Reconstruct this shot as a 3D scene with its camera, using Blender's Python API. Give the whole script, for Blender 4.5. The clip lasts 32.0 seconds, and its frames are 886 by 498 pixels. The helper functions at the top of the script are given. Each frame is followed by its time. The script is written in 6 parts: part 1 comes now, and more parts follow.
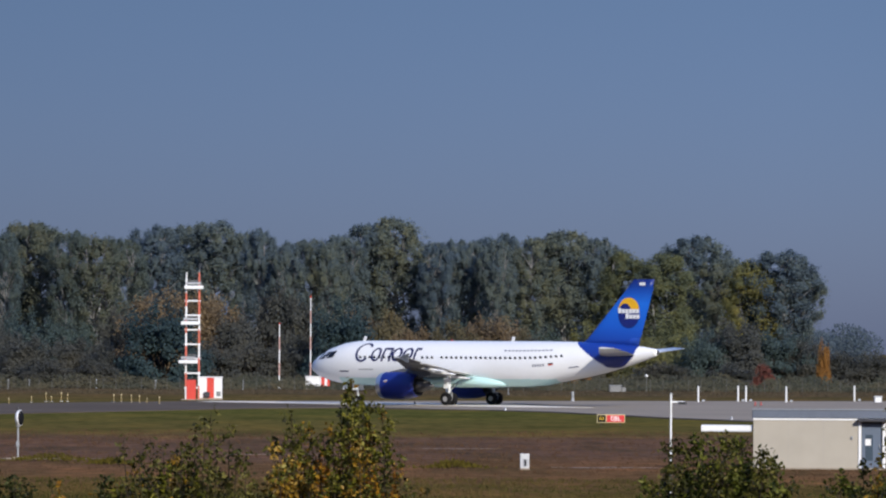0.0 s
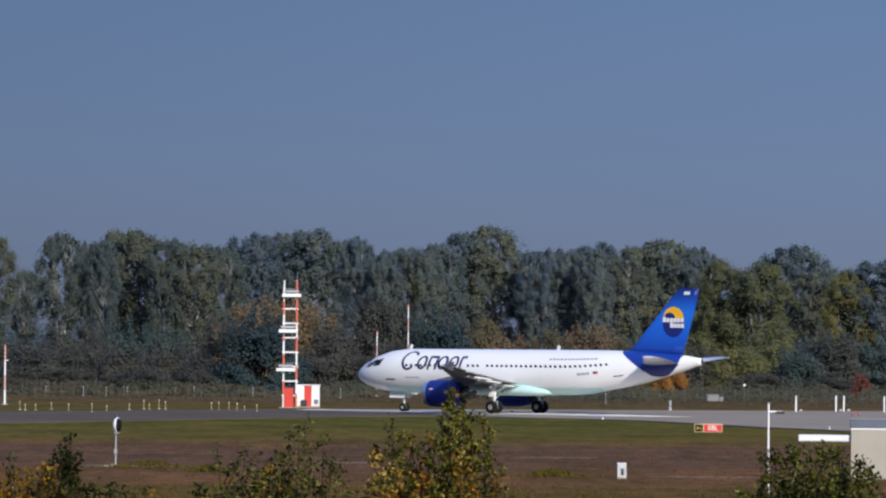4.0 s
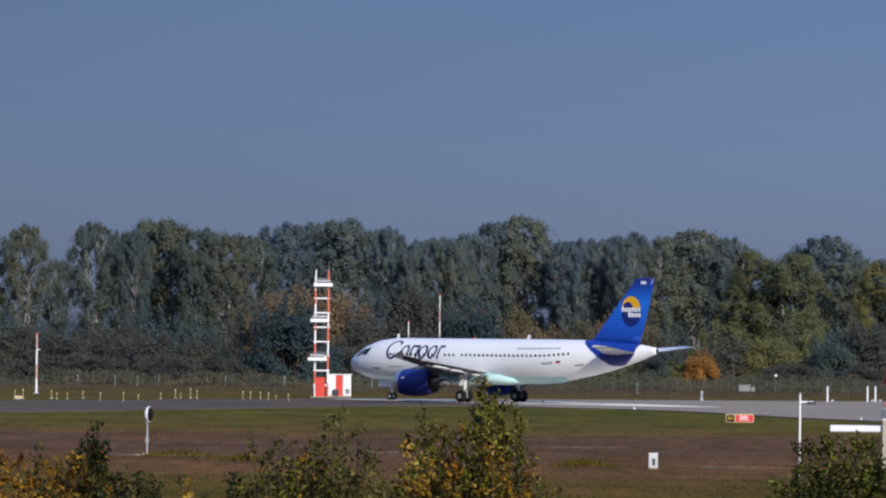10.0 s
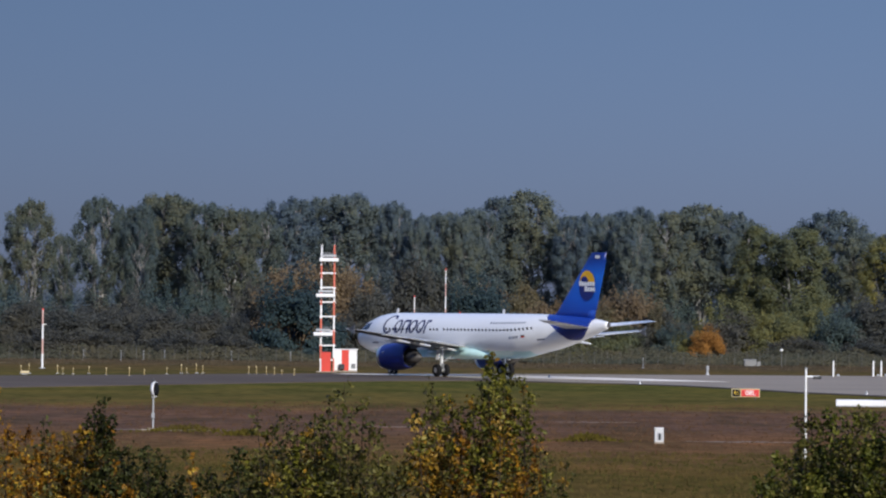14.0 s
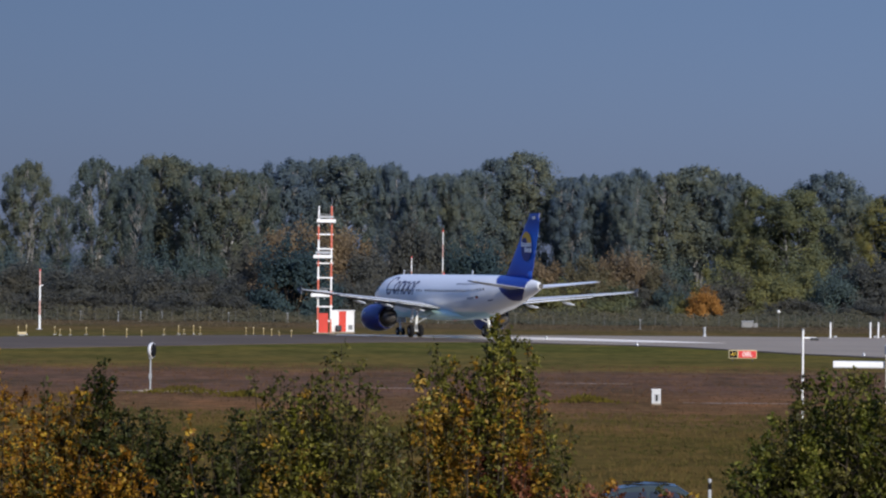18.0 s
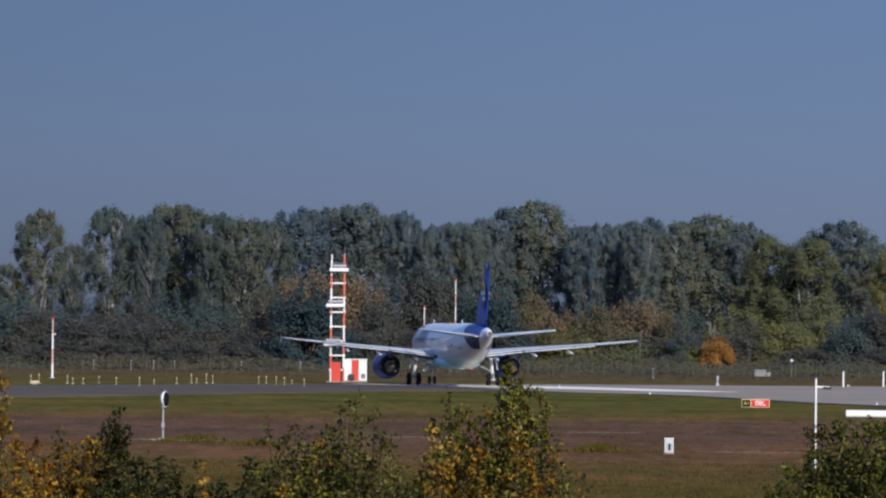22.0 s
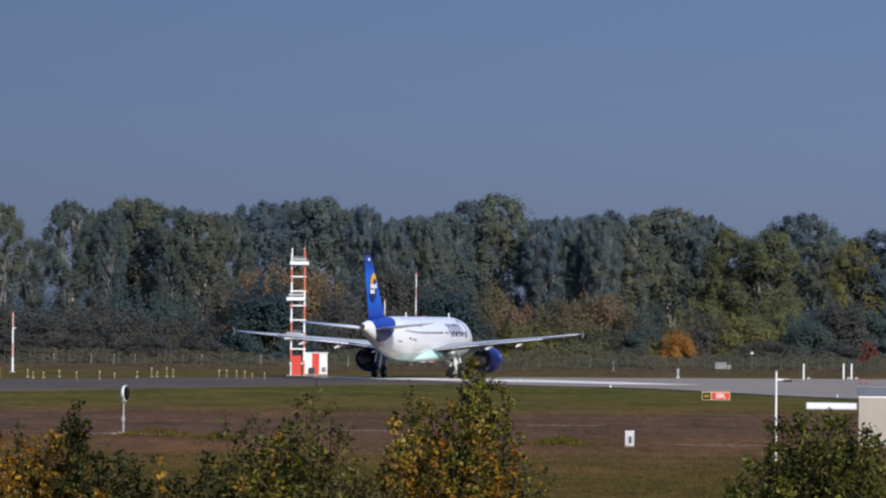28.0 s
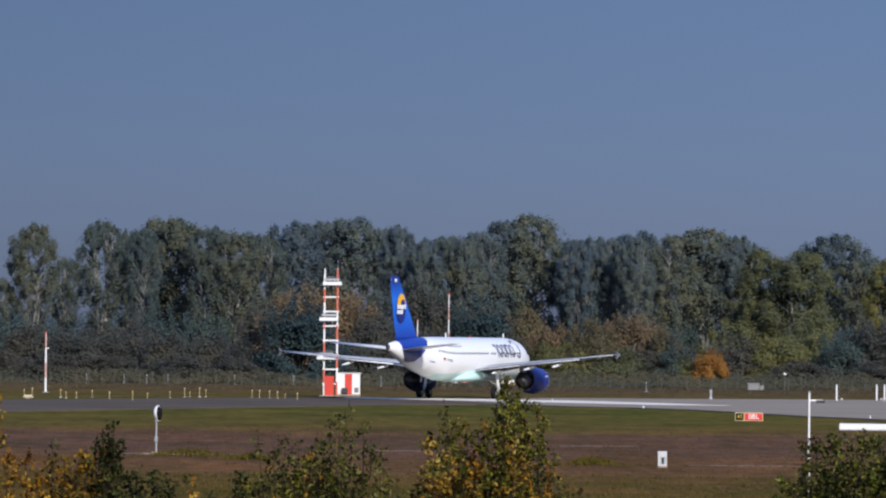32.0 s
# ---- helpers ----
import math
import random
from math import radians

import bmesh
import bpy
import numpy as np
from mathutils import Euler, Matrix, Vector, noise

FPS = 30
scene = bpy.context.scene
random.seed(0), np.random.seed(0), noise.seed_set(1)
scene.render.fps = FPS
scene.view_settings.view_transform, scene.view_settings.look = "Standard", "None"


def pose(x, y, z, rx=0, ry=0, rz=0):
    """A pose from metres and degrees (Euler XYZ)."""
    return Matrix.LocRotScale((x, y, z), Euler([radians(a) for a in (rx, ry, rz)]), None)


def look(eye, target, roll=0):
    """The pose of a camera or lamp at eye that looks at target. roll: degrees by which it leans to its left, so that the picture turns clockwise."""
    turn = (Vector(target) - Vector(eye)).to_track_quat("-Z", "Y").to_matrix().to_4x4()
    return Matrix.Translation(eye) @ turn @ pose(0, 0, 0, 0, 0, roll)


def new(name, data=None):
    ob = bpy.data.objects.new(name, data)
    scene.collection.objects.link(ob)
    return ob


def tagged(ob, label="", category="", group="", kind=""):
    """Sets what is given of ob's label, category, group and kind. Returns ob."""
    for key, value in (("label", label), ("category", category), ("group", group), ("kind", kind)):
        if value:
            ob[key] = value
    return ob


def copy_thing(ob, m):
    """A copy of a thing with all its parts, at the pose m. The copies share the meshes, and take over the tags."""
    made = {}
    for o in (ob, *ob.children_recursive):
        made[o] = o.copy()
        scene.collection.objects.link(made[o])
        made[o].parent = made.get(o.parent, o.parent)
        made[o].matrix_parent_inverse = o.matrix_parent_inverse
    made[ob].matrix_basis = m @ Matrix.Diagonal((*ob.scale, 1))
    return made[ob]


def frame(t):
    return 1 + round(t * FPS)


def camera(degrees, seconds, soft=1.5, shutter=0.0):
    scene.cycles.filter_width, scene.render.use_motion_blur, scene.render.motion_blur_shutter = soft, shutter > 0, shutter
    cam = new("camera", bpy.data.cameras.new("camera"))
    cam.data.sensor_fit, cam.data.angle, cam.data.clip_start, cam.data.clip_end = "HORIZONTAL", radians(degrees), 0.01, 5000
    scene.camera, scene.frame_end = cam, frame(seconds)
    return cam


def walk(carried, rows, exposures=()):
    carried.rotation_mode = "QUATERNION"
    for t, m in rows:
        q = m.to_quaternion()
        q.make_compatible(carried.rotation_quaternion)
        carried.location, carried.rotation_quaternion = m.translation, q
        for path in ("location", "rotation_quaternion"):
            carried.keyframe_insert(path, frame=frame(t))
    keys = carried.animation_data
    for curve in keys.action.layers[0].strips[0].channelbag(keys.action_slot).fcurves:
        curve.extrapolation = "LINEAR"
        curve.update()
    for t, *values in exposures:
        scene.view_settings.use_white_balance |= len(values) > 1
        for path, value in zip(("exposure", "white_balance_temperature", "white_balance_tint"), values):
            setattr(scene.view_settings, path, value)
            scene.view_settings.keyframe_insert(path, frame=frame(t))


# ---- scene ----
# the camera stands high above the field and is turned by hand: seconds, pan, tilt, roll in degrees
EYE_HEIGHT = 5.57
cam = camera(10.54, 32.0, soft=2.2)
AIM = [
    (0, 1.686, 1.165, 0.29), (0.5, 1.716, 1.124, 0.28), (1, 1.735, 1.020, 0.17), (1.5, 1.585, 0.918, 0.27),
    (2, 1.314, 0.951, 0.42), (2.5, 1.003, 1.105, 0.37), (3, 0.649, 1.273, 0.54), (3.5, 0.545, 1.301, 0.53),
    (5.5, 0.521, 1.040, 0.31), (6, 0.406, 1.154, 0.35), (6.5, 0.272, 1.176, 0.43), (7, 0.143, 1.090, 0.54),
    (7.5, 0.041, 1.006, 0.52), (8, -0.030, 0.962, 0.74), (8.5, -0.049, 0.933, 0.64), (9, 0.000, 0.977, 0.71),
    (9.5, 0.076, 1.064, 0.68), (10, 0.143, 1.134, 0.58), (10.5, 0.273, 1.092, 0.62), (11, 0.317, 1.041, 0.58),
    (11.5, 0.300, 1.058, 0.52), (12, 0.280, 1.099, 0.51), (12.5, 0.245, 1.021, 0.60), (13, 0.156, 0.922, 0.67),
    (13.5, 0.114, 0.847, 0.59), (15.5, -0.003, 0.814, 0.58), (16, -0.161, 0.703, 0.68), (16.5, -0.181, 0.590, 0.46),
    (17, -0.049, 0.458, 0.51), (17.5, 0.111, 0.385, 0.39), (18, 0.114, 0.371, 0.58), (18.5, -0.039, 0.428, 0.62),
    (19, -0.140, 0.508, 0.61), (19.5, -0.145, 0.616, 0.31), (20, -0.084, 0.681, 0.24), (20.5, -0.006, 0.722, 0.40),
    (21, 0.041, 0.827, 0.41), (21.5, 0.001, 0.878, 0.56), (22, -0.044, 0.952, 0.60), (22.5, -0.088, 0.970, 0.60),
    (23, -0.141, 0.979, 0.56), (23.5, -0.117, 0.950, 0.55), (24, -0.123, 0.860, 0.49), (24.5, -0.112, 0.742, 0.56),
    (25, -0.086, 0.743, 0.57), (25.5, -0.154, 0.836, 0.57), (27.5, 0.283, 0.983, 0.56), (28, 0.430, 0.876, 0.50),
    (28.5, 0.429, 0.824, 0.30), (29, 0.326, 0.851, 0.39), (29.5, 0.138, 0.978, 0.48), (30, 0.013, 1.065, 0.38),
    (30.5, -0.046, 1.073, 0.39), (31, -0.054, 1.078, 0.49), (31.5, -0.000, 1.093, 0.54), (32, 0.036, 1.117, 0.55)]
walk(cam, [(t, pose(0, 0, EYE_HEIGHT, 90 + tilt, 0, -pan) @ pose(0, 0, 0, 0, 0, roll)) for t, pan, tilt, roll in AIM],
     exposures=[(0.0, 0.42), (32.0, 0.42)])

# ---- daylight: an autumn noon sun behind the camera, over its other shoulder ----
SUN_ELEVATION, SUN_BEARING = 25.0, 155.0      # bearing clockwise from the +y axis
world = bpy.data.worlds.new("world")
scene.world = world
world.use_nodes = True
wn, wl = world.node_tree.nodes, world.node_tree.links
sky = wn.new("ShaderNodeTexSky")
sky.sky_type, sky.sun_disc = "NISHITA", False
sky.sun_elevation, sky.sun_rotation = radians(SUN_ELEVATION), radians(SUN_BEARING)
sky.altitude, sky.air_density, sky.dust_density, sky.ozone_density = 200, 0.8, 0.6, 3.0
# autumn haze: the sky is duller and bluer low down
wco, wsep, wmr, wramp, wmul = (wn.new("ShaderNode" + k) for k in ("TexCoord", "SeparateXYZ", "MapRange", "ValToRGB", "Mix"))
wl.new(wco.outputs["Generated"], wsep.inputs[0])
wl.new(wsep.outputs["Z"], wmr.inputs["Value"])
wmr.inputs["From Min"].default_value, wmr.inputs["From Max"].default_value = 0.0, 0.6
low_sky = wramp.color_ramp.elements.new(0.13)
wramp.color_ramp.elements[0].color, low_sky.color, wramp.color_ramp.elements[2].color = (0.312, 0.345, 0.615, 1), (0.355, 0.38, 0.53, 1), (3.0, 3.25, 4.0, 1)
wmul.data_type, wmul.blend_type = "RGBA", "MULTIPLY"
wmul.inputs["Factor"].default_value = 1.0
wl.new(wmr.outputs["Result"], wramp.inputs["Fac"])
wl.new(sky.outputs["Color"], wmul.inputs["A"])
wl.new(wramp.outputs["Color"], wmul.inputs["B"])
# and lens falloff is put into the sky's colour: dimmer towards -x
wside, wfalloff = wn.new("ShaderNodeMapRange"), wn.new("ShaderNodeMix")
wside.inputs["From Min"].default_value, wside.inputs["From Max"].default_value = -0.12, 0.10
wside.inputs["To Min"].default_value, wside.inputs["To Max"].default_value = 0.87, 1.10
wl.new(wsep.outputs["X"], wside.inputs["Value"])
wfalloff.data_type, wfalloff.blend_type = "RGBA", "MULTIPLY"
wfalloff.inputs["Factor"].default_value = 1.0
wl.new(wmul.outputs["Result"], wfalloff.inputs["A"])
wl.new(wside.outputs["Result"], wfalloff.inputs["B"])
wl.new(wfalloff.outputs["Result"], wn["Background"].inputs["Color"])
wn["Background"].inputs["Strength"].default_value = 0.06
sun_data = bpy.data.lights.new("sun", "SUN")
sun_data.energy, sun_data.angle, sun_data.color = 3.9, radians(0.53), (1.0, 0.94, 0.84)
sun = new("sun", sun_data)
sb, se = radians(SUN_BEARING), radians(SUN_ELEVATION)
sun_way = Vector((math.sin(sb) * math.cos(se), math.cos(sb) * math.cos(se), math.sin(se)))
sun.matrix_world = look(sun_way * 300, (0, 0, 0))

# ---- materials ----
def nodes_of(name):
    m = bpy.data.materials.new(name)
    m.use_nodes = True
    t = m.node_tree
    return m, t.nodes, t.links, t.nodes["Principled BSDF"]


def ramp(n, stops):
    r = n.new("ShaderNodeValToRGB")
    e = r.color_ramp.elements
    while len(e) < len(stops):
        e.new(0.5)
    for k, (at, c) in zip(e, stops):
        k.position, k.color = at, (*c, 1)
    return r


def scaled(c, k):
    return tuple(min(1.0, v * k) for v in c)


def surface(name, colour, rough=0.6, metal=0.0, vary=0.15, grain=8.0, coarse=0.6, bump=0.0, coat=0.0):
    """Paint, metal, rubber or concrete: a base colour with fine grain and broad stains."""
    m, n, l, b = nodes_of(name)
    co = n.new("ShaderNodeTexCoord")
    a, c = n.new("ShaderNodeTexNoise"), n.new("ShaderNodeTexNoise")
    a.inputs["Scale"].default_value, c.inputs["Scale"].default_value = grain, coarse
    a.inputs["Detail"].default_value, c.inputs["Detail"].default_value = 6, 3
    l.new(co.outputs["Object"], a.inputs["Vector"])
    l.new(co.outputs["Object"], c.inputs["Vector"])
    mix = n.new("ShaderNodeMath")
    mix.operation = "ADD"
    l.new(a.outputs["Fac"], mix.inputs[0])
    l.new(c.outputs["Fac"], mix.inputs[1])
    half = n.new("ShaderNodeMath")
    half.operation, half.inputs[1].default_value = "MULTIPLY", 0.5
    l.new(mix.outputs[0], half.inputs[0])
    r = ramp(n, [(0.3, scaled(colour, 1 - vary)), (0.5, colour), (0.7, scaled(colour, 1 + vary))])
    l.new(half.outputs[0], r.inputs["Fac"])
    l.new(r.outputs["Color"], b.inputs["Base Color"])
    b.inputs["Roughness"].default_value, b.inputs["Metallic"].default_value = rough, metal
    b.inputs["Coat Weight"].default_value = coat
    if bump:
        bp = n.new("ShaderNodeBump")
        bp.inputs["Strength"].default_value, bp.inputs["Distance"].default_value = bump, 0.02
        l.new(a.outputs["Fac"], bp.inputs["Height"])
        l.new(bp.outputs["Normal"], b.inputs["Normal"])
    return m


def matt(m):
    m.node_tree.nodes["Principled BSDF"].inputs["Specular IOR Level"].default_value = 0.08
    return m


def leafage(name, stops, rough=0.8, glow=0.35, each=0.32, own=0.5, cloud=1.3, size=0.32, gloss=0.15):
    """Leaves: every leaf takes its own tone; some daylight passes through."""
    m, n, l, b = nodes_of(name)
    g, o = n.new("ShaderNodeNewGeometry"), n.new("ShaderNodeObjectInfo")
    co, no = n.new("ShaderNodeTexCoord"), n.new("ShaderNodeTexNoise")
    no.inputs["Scale"].default_value = size
    l.new(co.outputs["Object"], no.inputs["Vector"])
    s = n.new("ShaderNodeMath")
    s.operation, s.inputs[1].default_value = "MULTIPLY_ADD", each
    l.new(g.outputs["Random Per Island"], s.inputs[0])
    k = n.new("ShaderNodeMath")
    k.operation, k.inputs[1].default_value, k.inputs[2].default_value = "MULTIPLY_ADD", cloud, -0.4 * cloud
    l.new(no.outputs["Fac"], k.inputs[0])
    w = n.new("ShaderNodeMath")
    w.operation, w.inputs[1].default_value = "MULTIPLY_ADD", own
    l.new(o.outputs["Random"], w.inputs[0])
    l.new(k.outputs[0], w.inputs[2])
    l.new(w.outputs[0], s.inputs[2])
    r = ramp(n, stops)
    l.new(s.outputs[0], r.inputs["Fac"])
    l.new(r.outputs["Color"], b.inputs["Base Color"])
    b.inputs["Roughness"].default_value = rough
    b.inputs["Specular IOR Level"].default_value = gloss
    tr, mx, out = n.new("ShaderNodeBsdfTranslucent"), n.new("ShaderNodeMixShader"), n["Material Output"]
    l.new(r.outputs["Color"], tr.inputs["Color"])
    mx.inputs["Fac"].default_value = glow
    l.new(b.outputs["BSDF"], mx.inputs[1])
    l.new(tr.outputs["BSDF"], mx.inputs[2])
    l.new(mx.outputs["Shader"], out.inputs["Surface"])
    return m


def ground_material():
    """Mown grass along the pavement, brown heath before it, dry grass behind; patches at several sizes."""
    m, n, l, b = nodes_of("airfield_grass")
    co = n.new("ShaderNodeTexCoord")
    sep = n.new("ShaderNodeSeparateXYZ")
    l.new(co.outputs["Object"], sep.inputs[0])
    big, fine, mid = (n.new("ShaderNodeTexNoise") for _ in range(3))
    for q, s, d in ((big, 0.02, 4), (mid, 0.16, 6), (fine, 0.9, 7)):
        q.inputs["Scale"].default_value, q.inputs["Detail"].default_value = s, d
        mp = n.new("ShaderNodeMapping")
        mp.inputs["Scale"].default_value = (1.0, 0.4, 1.0)
        l.new(co.outputs["Object"], mp.inputs["Vector"])
        l.new(mp.outputs["Vector"], q.inputs["Vector"])
    # the border between strips wanders
    w = n.new("ShaderNodeMath")
    w.operation, w.inputs[1].default_value = "MULTIPLY_ADD", 60.0
    l.new(big.outputs["Fac"], w.inputs[0])
    l.new(sep.outputs["Y"], w.inputs[2])
    w2 = n.new("ShaderNodeMath")
    w2.operation, w2.inputs[1].default_value = "MULTIPLY_ADD", 26.0
    l.new(mid.outputs["Fac"], w2.inputs[0])
    l.new(w.outputs[0], w2.inputs[2])
    rng = n.new("ShaderNodeMapRange")
    rng.inputs["From Min"].default_value, rng.inputs["From Max"].default_value = 0.0, 1000.0
    l.new(w2.outputs[0], rng.inputs["Value"])
    strips = ramp(n, [(0.0, (0.083, 0.058, 0.018)), (0.225, (0.087, 0.060, 0.020)), (0.246, (0.112, 0.066, 0.032)),
                      (0.270, (0.120, 0.067, 0.036)), (0.288, (0.096, 0.059, 0.042)), (0.330, (0.104, 0.062, 0.042)),
                      (0.350, (0.098, 0.074, 0.026)), (0.45, (0.076, 0.074, 0.021)), (0.56, (0.094, 0.068, 0.028)),
                      (0.62, (0.074, 0.054, 0.032)), (1.0, (0.066, 0.056, 0.030))])
    l.new(rng.outputs["Result"], strips.inputs["Fac"])
    tone = ramp(n, [(0.28, (0.66, 0.68, 0.66)), (0.5, (1.0, 1.0, 1.0)), (0.72, (1.42, 1.34, 1.25))])
    l.new(fine.outputs["Fac"], tone.inputs["Fac"])
    patch = ramp(n, [(0.3, (0.66, 0.76, 0.66)), (0.5, (1.0, 1.0, 1.0)), (0.7, (1.36, 1.2, 1.06))])
    l.new(mid.outputs["Fac"], patch.inputs["Fac"])
    m1, m2 = n.new("ShaderNodeMix"), n.new("ShaderNodeMix")
    for q in (m1, m2):
        q.data_type, q.blend_type = "RGBA", "MULTIPLY"
        q.inputs["Factor"].default_value = 1.0
    l.new(strips.outputs["Color"], m1.inputs["A"])
    l.new(tone.outputs["Color"], m1.inputs["B"])
    l.new(m1.outputs["Result"], m2.inputs["A"])
    l.new(patch.outputs["Color"], m2.inputs["B"])
    l.new(m2.outputs["Result"], b.inputs["Base Color"])
    b.inputs["Roughness"].default_value = 0.95
    b.inputs["Specular IOR Level"].default_value = 0.0
    bp = n.new("ShaderNodeBump")
    bp.inputs["Strength"].default_value, bp.inputs["Distance"].default_value = 0.8, 0.3
    l.new(fine.outputs["Fac"], bp.inputs["Height"])
    l.new(bp.outputs["Normal"], b.inputs["Normal"])
    return m


def glass(name, colour):
    m, n, l, b = nodes_of(name)
    b.inputs["Base Color"].default_value = (*colour, 1)
    b.inputs["Roughness"].default_value, b.inputs["IOR"].default_value = 0.06, 1.5
    return m


GROUND = ground_material()
ASPHALT = matt(surface("asphalt", (0.090, 0.069, 0.051), 0.9, vary=0.3, grain=3.0, coarse=0.08, bump=0.2))
CONCRETE = matt(surface("grey_concrete", (0.245, 0.204, 0.157), 0.85, vary=0.18, grain=2.0, coarse=0.07, bump=0.15))
PALE_CONCRETE = matt(surface("pale_concrete", (0.70, 0.64, 0.55), 0.7, vary=0.12, grain=2.0, coarse=0.15, bump=0.1))
WHITE = surface("white_paint", (0.656, 0.656, 0.648), 0.45, vary=0.05, grain=6, coarse=0.8)
RED = surface("signal_red_paint", (0.508, 0.037, 0.021), 0.5, vary=0.12, grain=6)
ORANGE_RED = surface("orange_red_paint", (0.50, 0.115, 0.07), 0.5, vary=0.12, grain=6)
GREY = surface("grey_metal", (0.262, 0.271, 0.279), 0.5, metal=0.3, vary=0.12)
STEEL = surface("galvanised_steel", (0.344, 0.353, 0.361), 0.45, metal=0.6, vary=0.12)
DARK = surface("dark_metal", (0.025, 0.025, 0.029), 0.5, vary=0.2)
BLACK = matt(surface("black_paint", (0.010, 0.010, 0.011), 0.8, vary=0.2))
BEIGE = surface("beige_cladding", (0.315, 0.285, 0.232), 0.75, vary=0.08, grain=1.2, coarse=0.35, bump=0.05)
ROOF = surface("slate_blue_roof_sheet", (0.088, 0.104, 0.138), 0.6, vary=0.12, grain=4)
DOOR_GREY = surface("blue_grey_door_paint", (0.085, 0.11, 0.15), 0.45, vary=0.08)
BARK = surface("pale_bark", (0.21, 0.205, 0.20), 0.9, vary=0.4, grain=3, coarse=0.4, bump=0.5)
DARK_BARK = matt(surface("dark_bark", (0.060, 0.048, 0.036), 0.9, vary=0.35, grain=9, bump=0.5))

# ---- builders ----
def mesh_of(name, verts, faces, mats, idx=None, smooth=False):
    me = bpy.data.meshes.new(name)
    me.from_pydata(verts, [], faces)
    for m in mats:
        me.materials.append(m)
    if idx is not None:
        me.polygons.foreach_set("material_index", idx)
    if smooth:
        me.polygons.foreach_set("use_smooth", [True] * len(me.polygons))
    me.update()
    return me


def part(name, bm, material=None, parent=None, label="", smooth=False):
    """Links a bmesh, or a mesh, as one object under a thing or a part."""
    if isinstance(bm, bmesh.types.BMesh):
        me = bpy.data.meshes.new(name)
        bmesh.ops.recalc_face_normals(bm, faces=bm.faces[:])
        bm.to_mesh(me)
        bm.free()
        for m in (material if isinstance(material, (list, tuple)) else [material]):
            me.materials.append(m)
        if smooth:
            me.polygons.foreach_set("use_smooth", [True] * len(me.polygons))
    else:
        me = bm
    ob = new(name, me)
    if parent is not None:
        ob.parent = parent
    return tagged(ob, label)


def thing(name, m, label, category, group="", kind=""):
    ob = new(name)
    ob.empty_display_size = 0.2
    ob.matrix_basis = m
    return tagged(ob, label, category, group, kind)


def add_box(bm, c, s, bevel=0.0, mat=0, turn=None):
    geo = bmesh.ops.create_cube(bm, size=1.0)
    m = Matrix.Translation(c) @ (turn if turn is not None else Matrix.Identity(4)) @ Matrix.Diagonal((*s, 1))
    bmesh.ops.transform(bm, matrix=m, verts=geo["verts"])
    faces = {f for v in geo["verts"] for f in v.link_faces}
    for f in faces:
        f.material_index = mat
    if bevel:
        edges = {e for f in faces for e in f.edges}
        bmesh.ops.bevel(bm, geom=list(edges), offset=bevel, segments=1, affect="EDGES")
    return bm


def boxed(c, s, bevel=0.0, turn=None):
    return add_box(bmesh.new(), c, s, bevel, 0, turn)


def add_tube(bm, a, b, r0, r1=None, seg=8, mat=0):
    a, b = Vector(a), Vector(b)
    r1 = r0 if r1 is None else r1
    m = Matrix.Translation((a + b) / 2) @ (b - a).to_track_quat("Z", "Y").to_matrix().to_4x4()
    geo = bmesh.ops.create_cone(bm, cap_ends=True, segments=seg, radius1=r0, radius2=r1, depth=(b - a).length)
    bmesh.ops.transform(bm, matrix=m, verts=geo["verts"])
    for f in {f for v in geo["verts"] for f in v.link_faces}:
        f.material_index = mat
    return bm


def tube(a, b, r0, r1=None, seg=8):
    return add_tube(bmesh.new(), a, b, r0, r1, seg)


def wood_mesh(name, pieces, mat):
    """Many tapered round pieces (from, to, radius, radius, sides) in one quick mesh."""
    verts, faces = [], []
    for a, b, r0, r1, n in pieces:
        a, b = Vector(a), Vector(b)
        w = (b - a).normalized()
        u = w.orthogonal().normalized()
        v = w.cross(u)
        k0 = len(verts)
        for c, r in ((a, r0), (b, r1)):
            for k in range(n):
                t = 2 * math.pi * k / n
                verts.append(tuple(c + u * (r * math.cos(t)) + v * (r * math.sin(t))))
        faces += [(k0 + k, k0 + (k + 1) % n, k0 + n + (k + 1) % n, k0 + n + k) for k in range(n)]
        faces.append(tuple(range(k0 + 2 * n - 1, k0 + n - 1, -1)))
    return mesh_of(name, verts, faces, [mat], None, True)


def lathe(profile, seg=32, axis="X", mats=None):
    """A turned body from (along, radius) pairs; mats names the material of each ring."""
    bm = bmesh.new()
    rings = []
    for at, r in profile:
        ring = []
        for k in range(seg):
            a = 2 * math.pi * k / seg
            p = (at, r * math.cos(a), r * math.sin(a)) if axis == "X" else (r * math.cos(a), at, r * math.sin(a)) if axis == "Y" else (r * math.cos(a), r * math.sin(a), at)
            ring.append(bm.verts.new(p))
        rings.append(ring)
    for i in range(len(rings) - 1):
        for k in range(seg):
            f = bm.faces.new((rings[i][k], rings[i][(k + 1) % seg], rings[i + 1][(k + 1) % seg], rings[i + 1][k]))
            f.material_index = mats[i] if mats else 0
            f.smooth = True
    for ring, i in ((rings[0], 0), (rings[-1], -1)):
        f = bm.faces.new(ring)
        f.material_index = mats[i] if mats else 0
    return bm


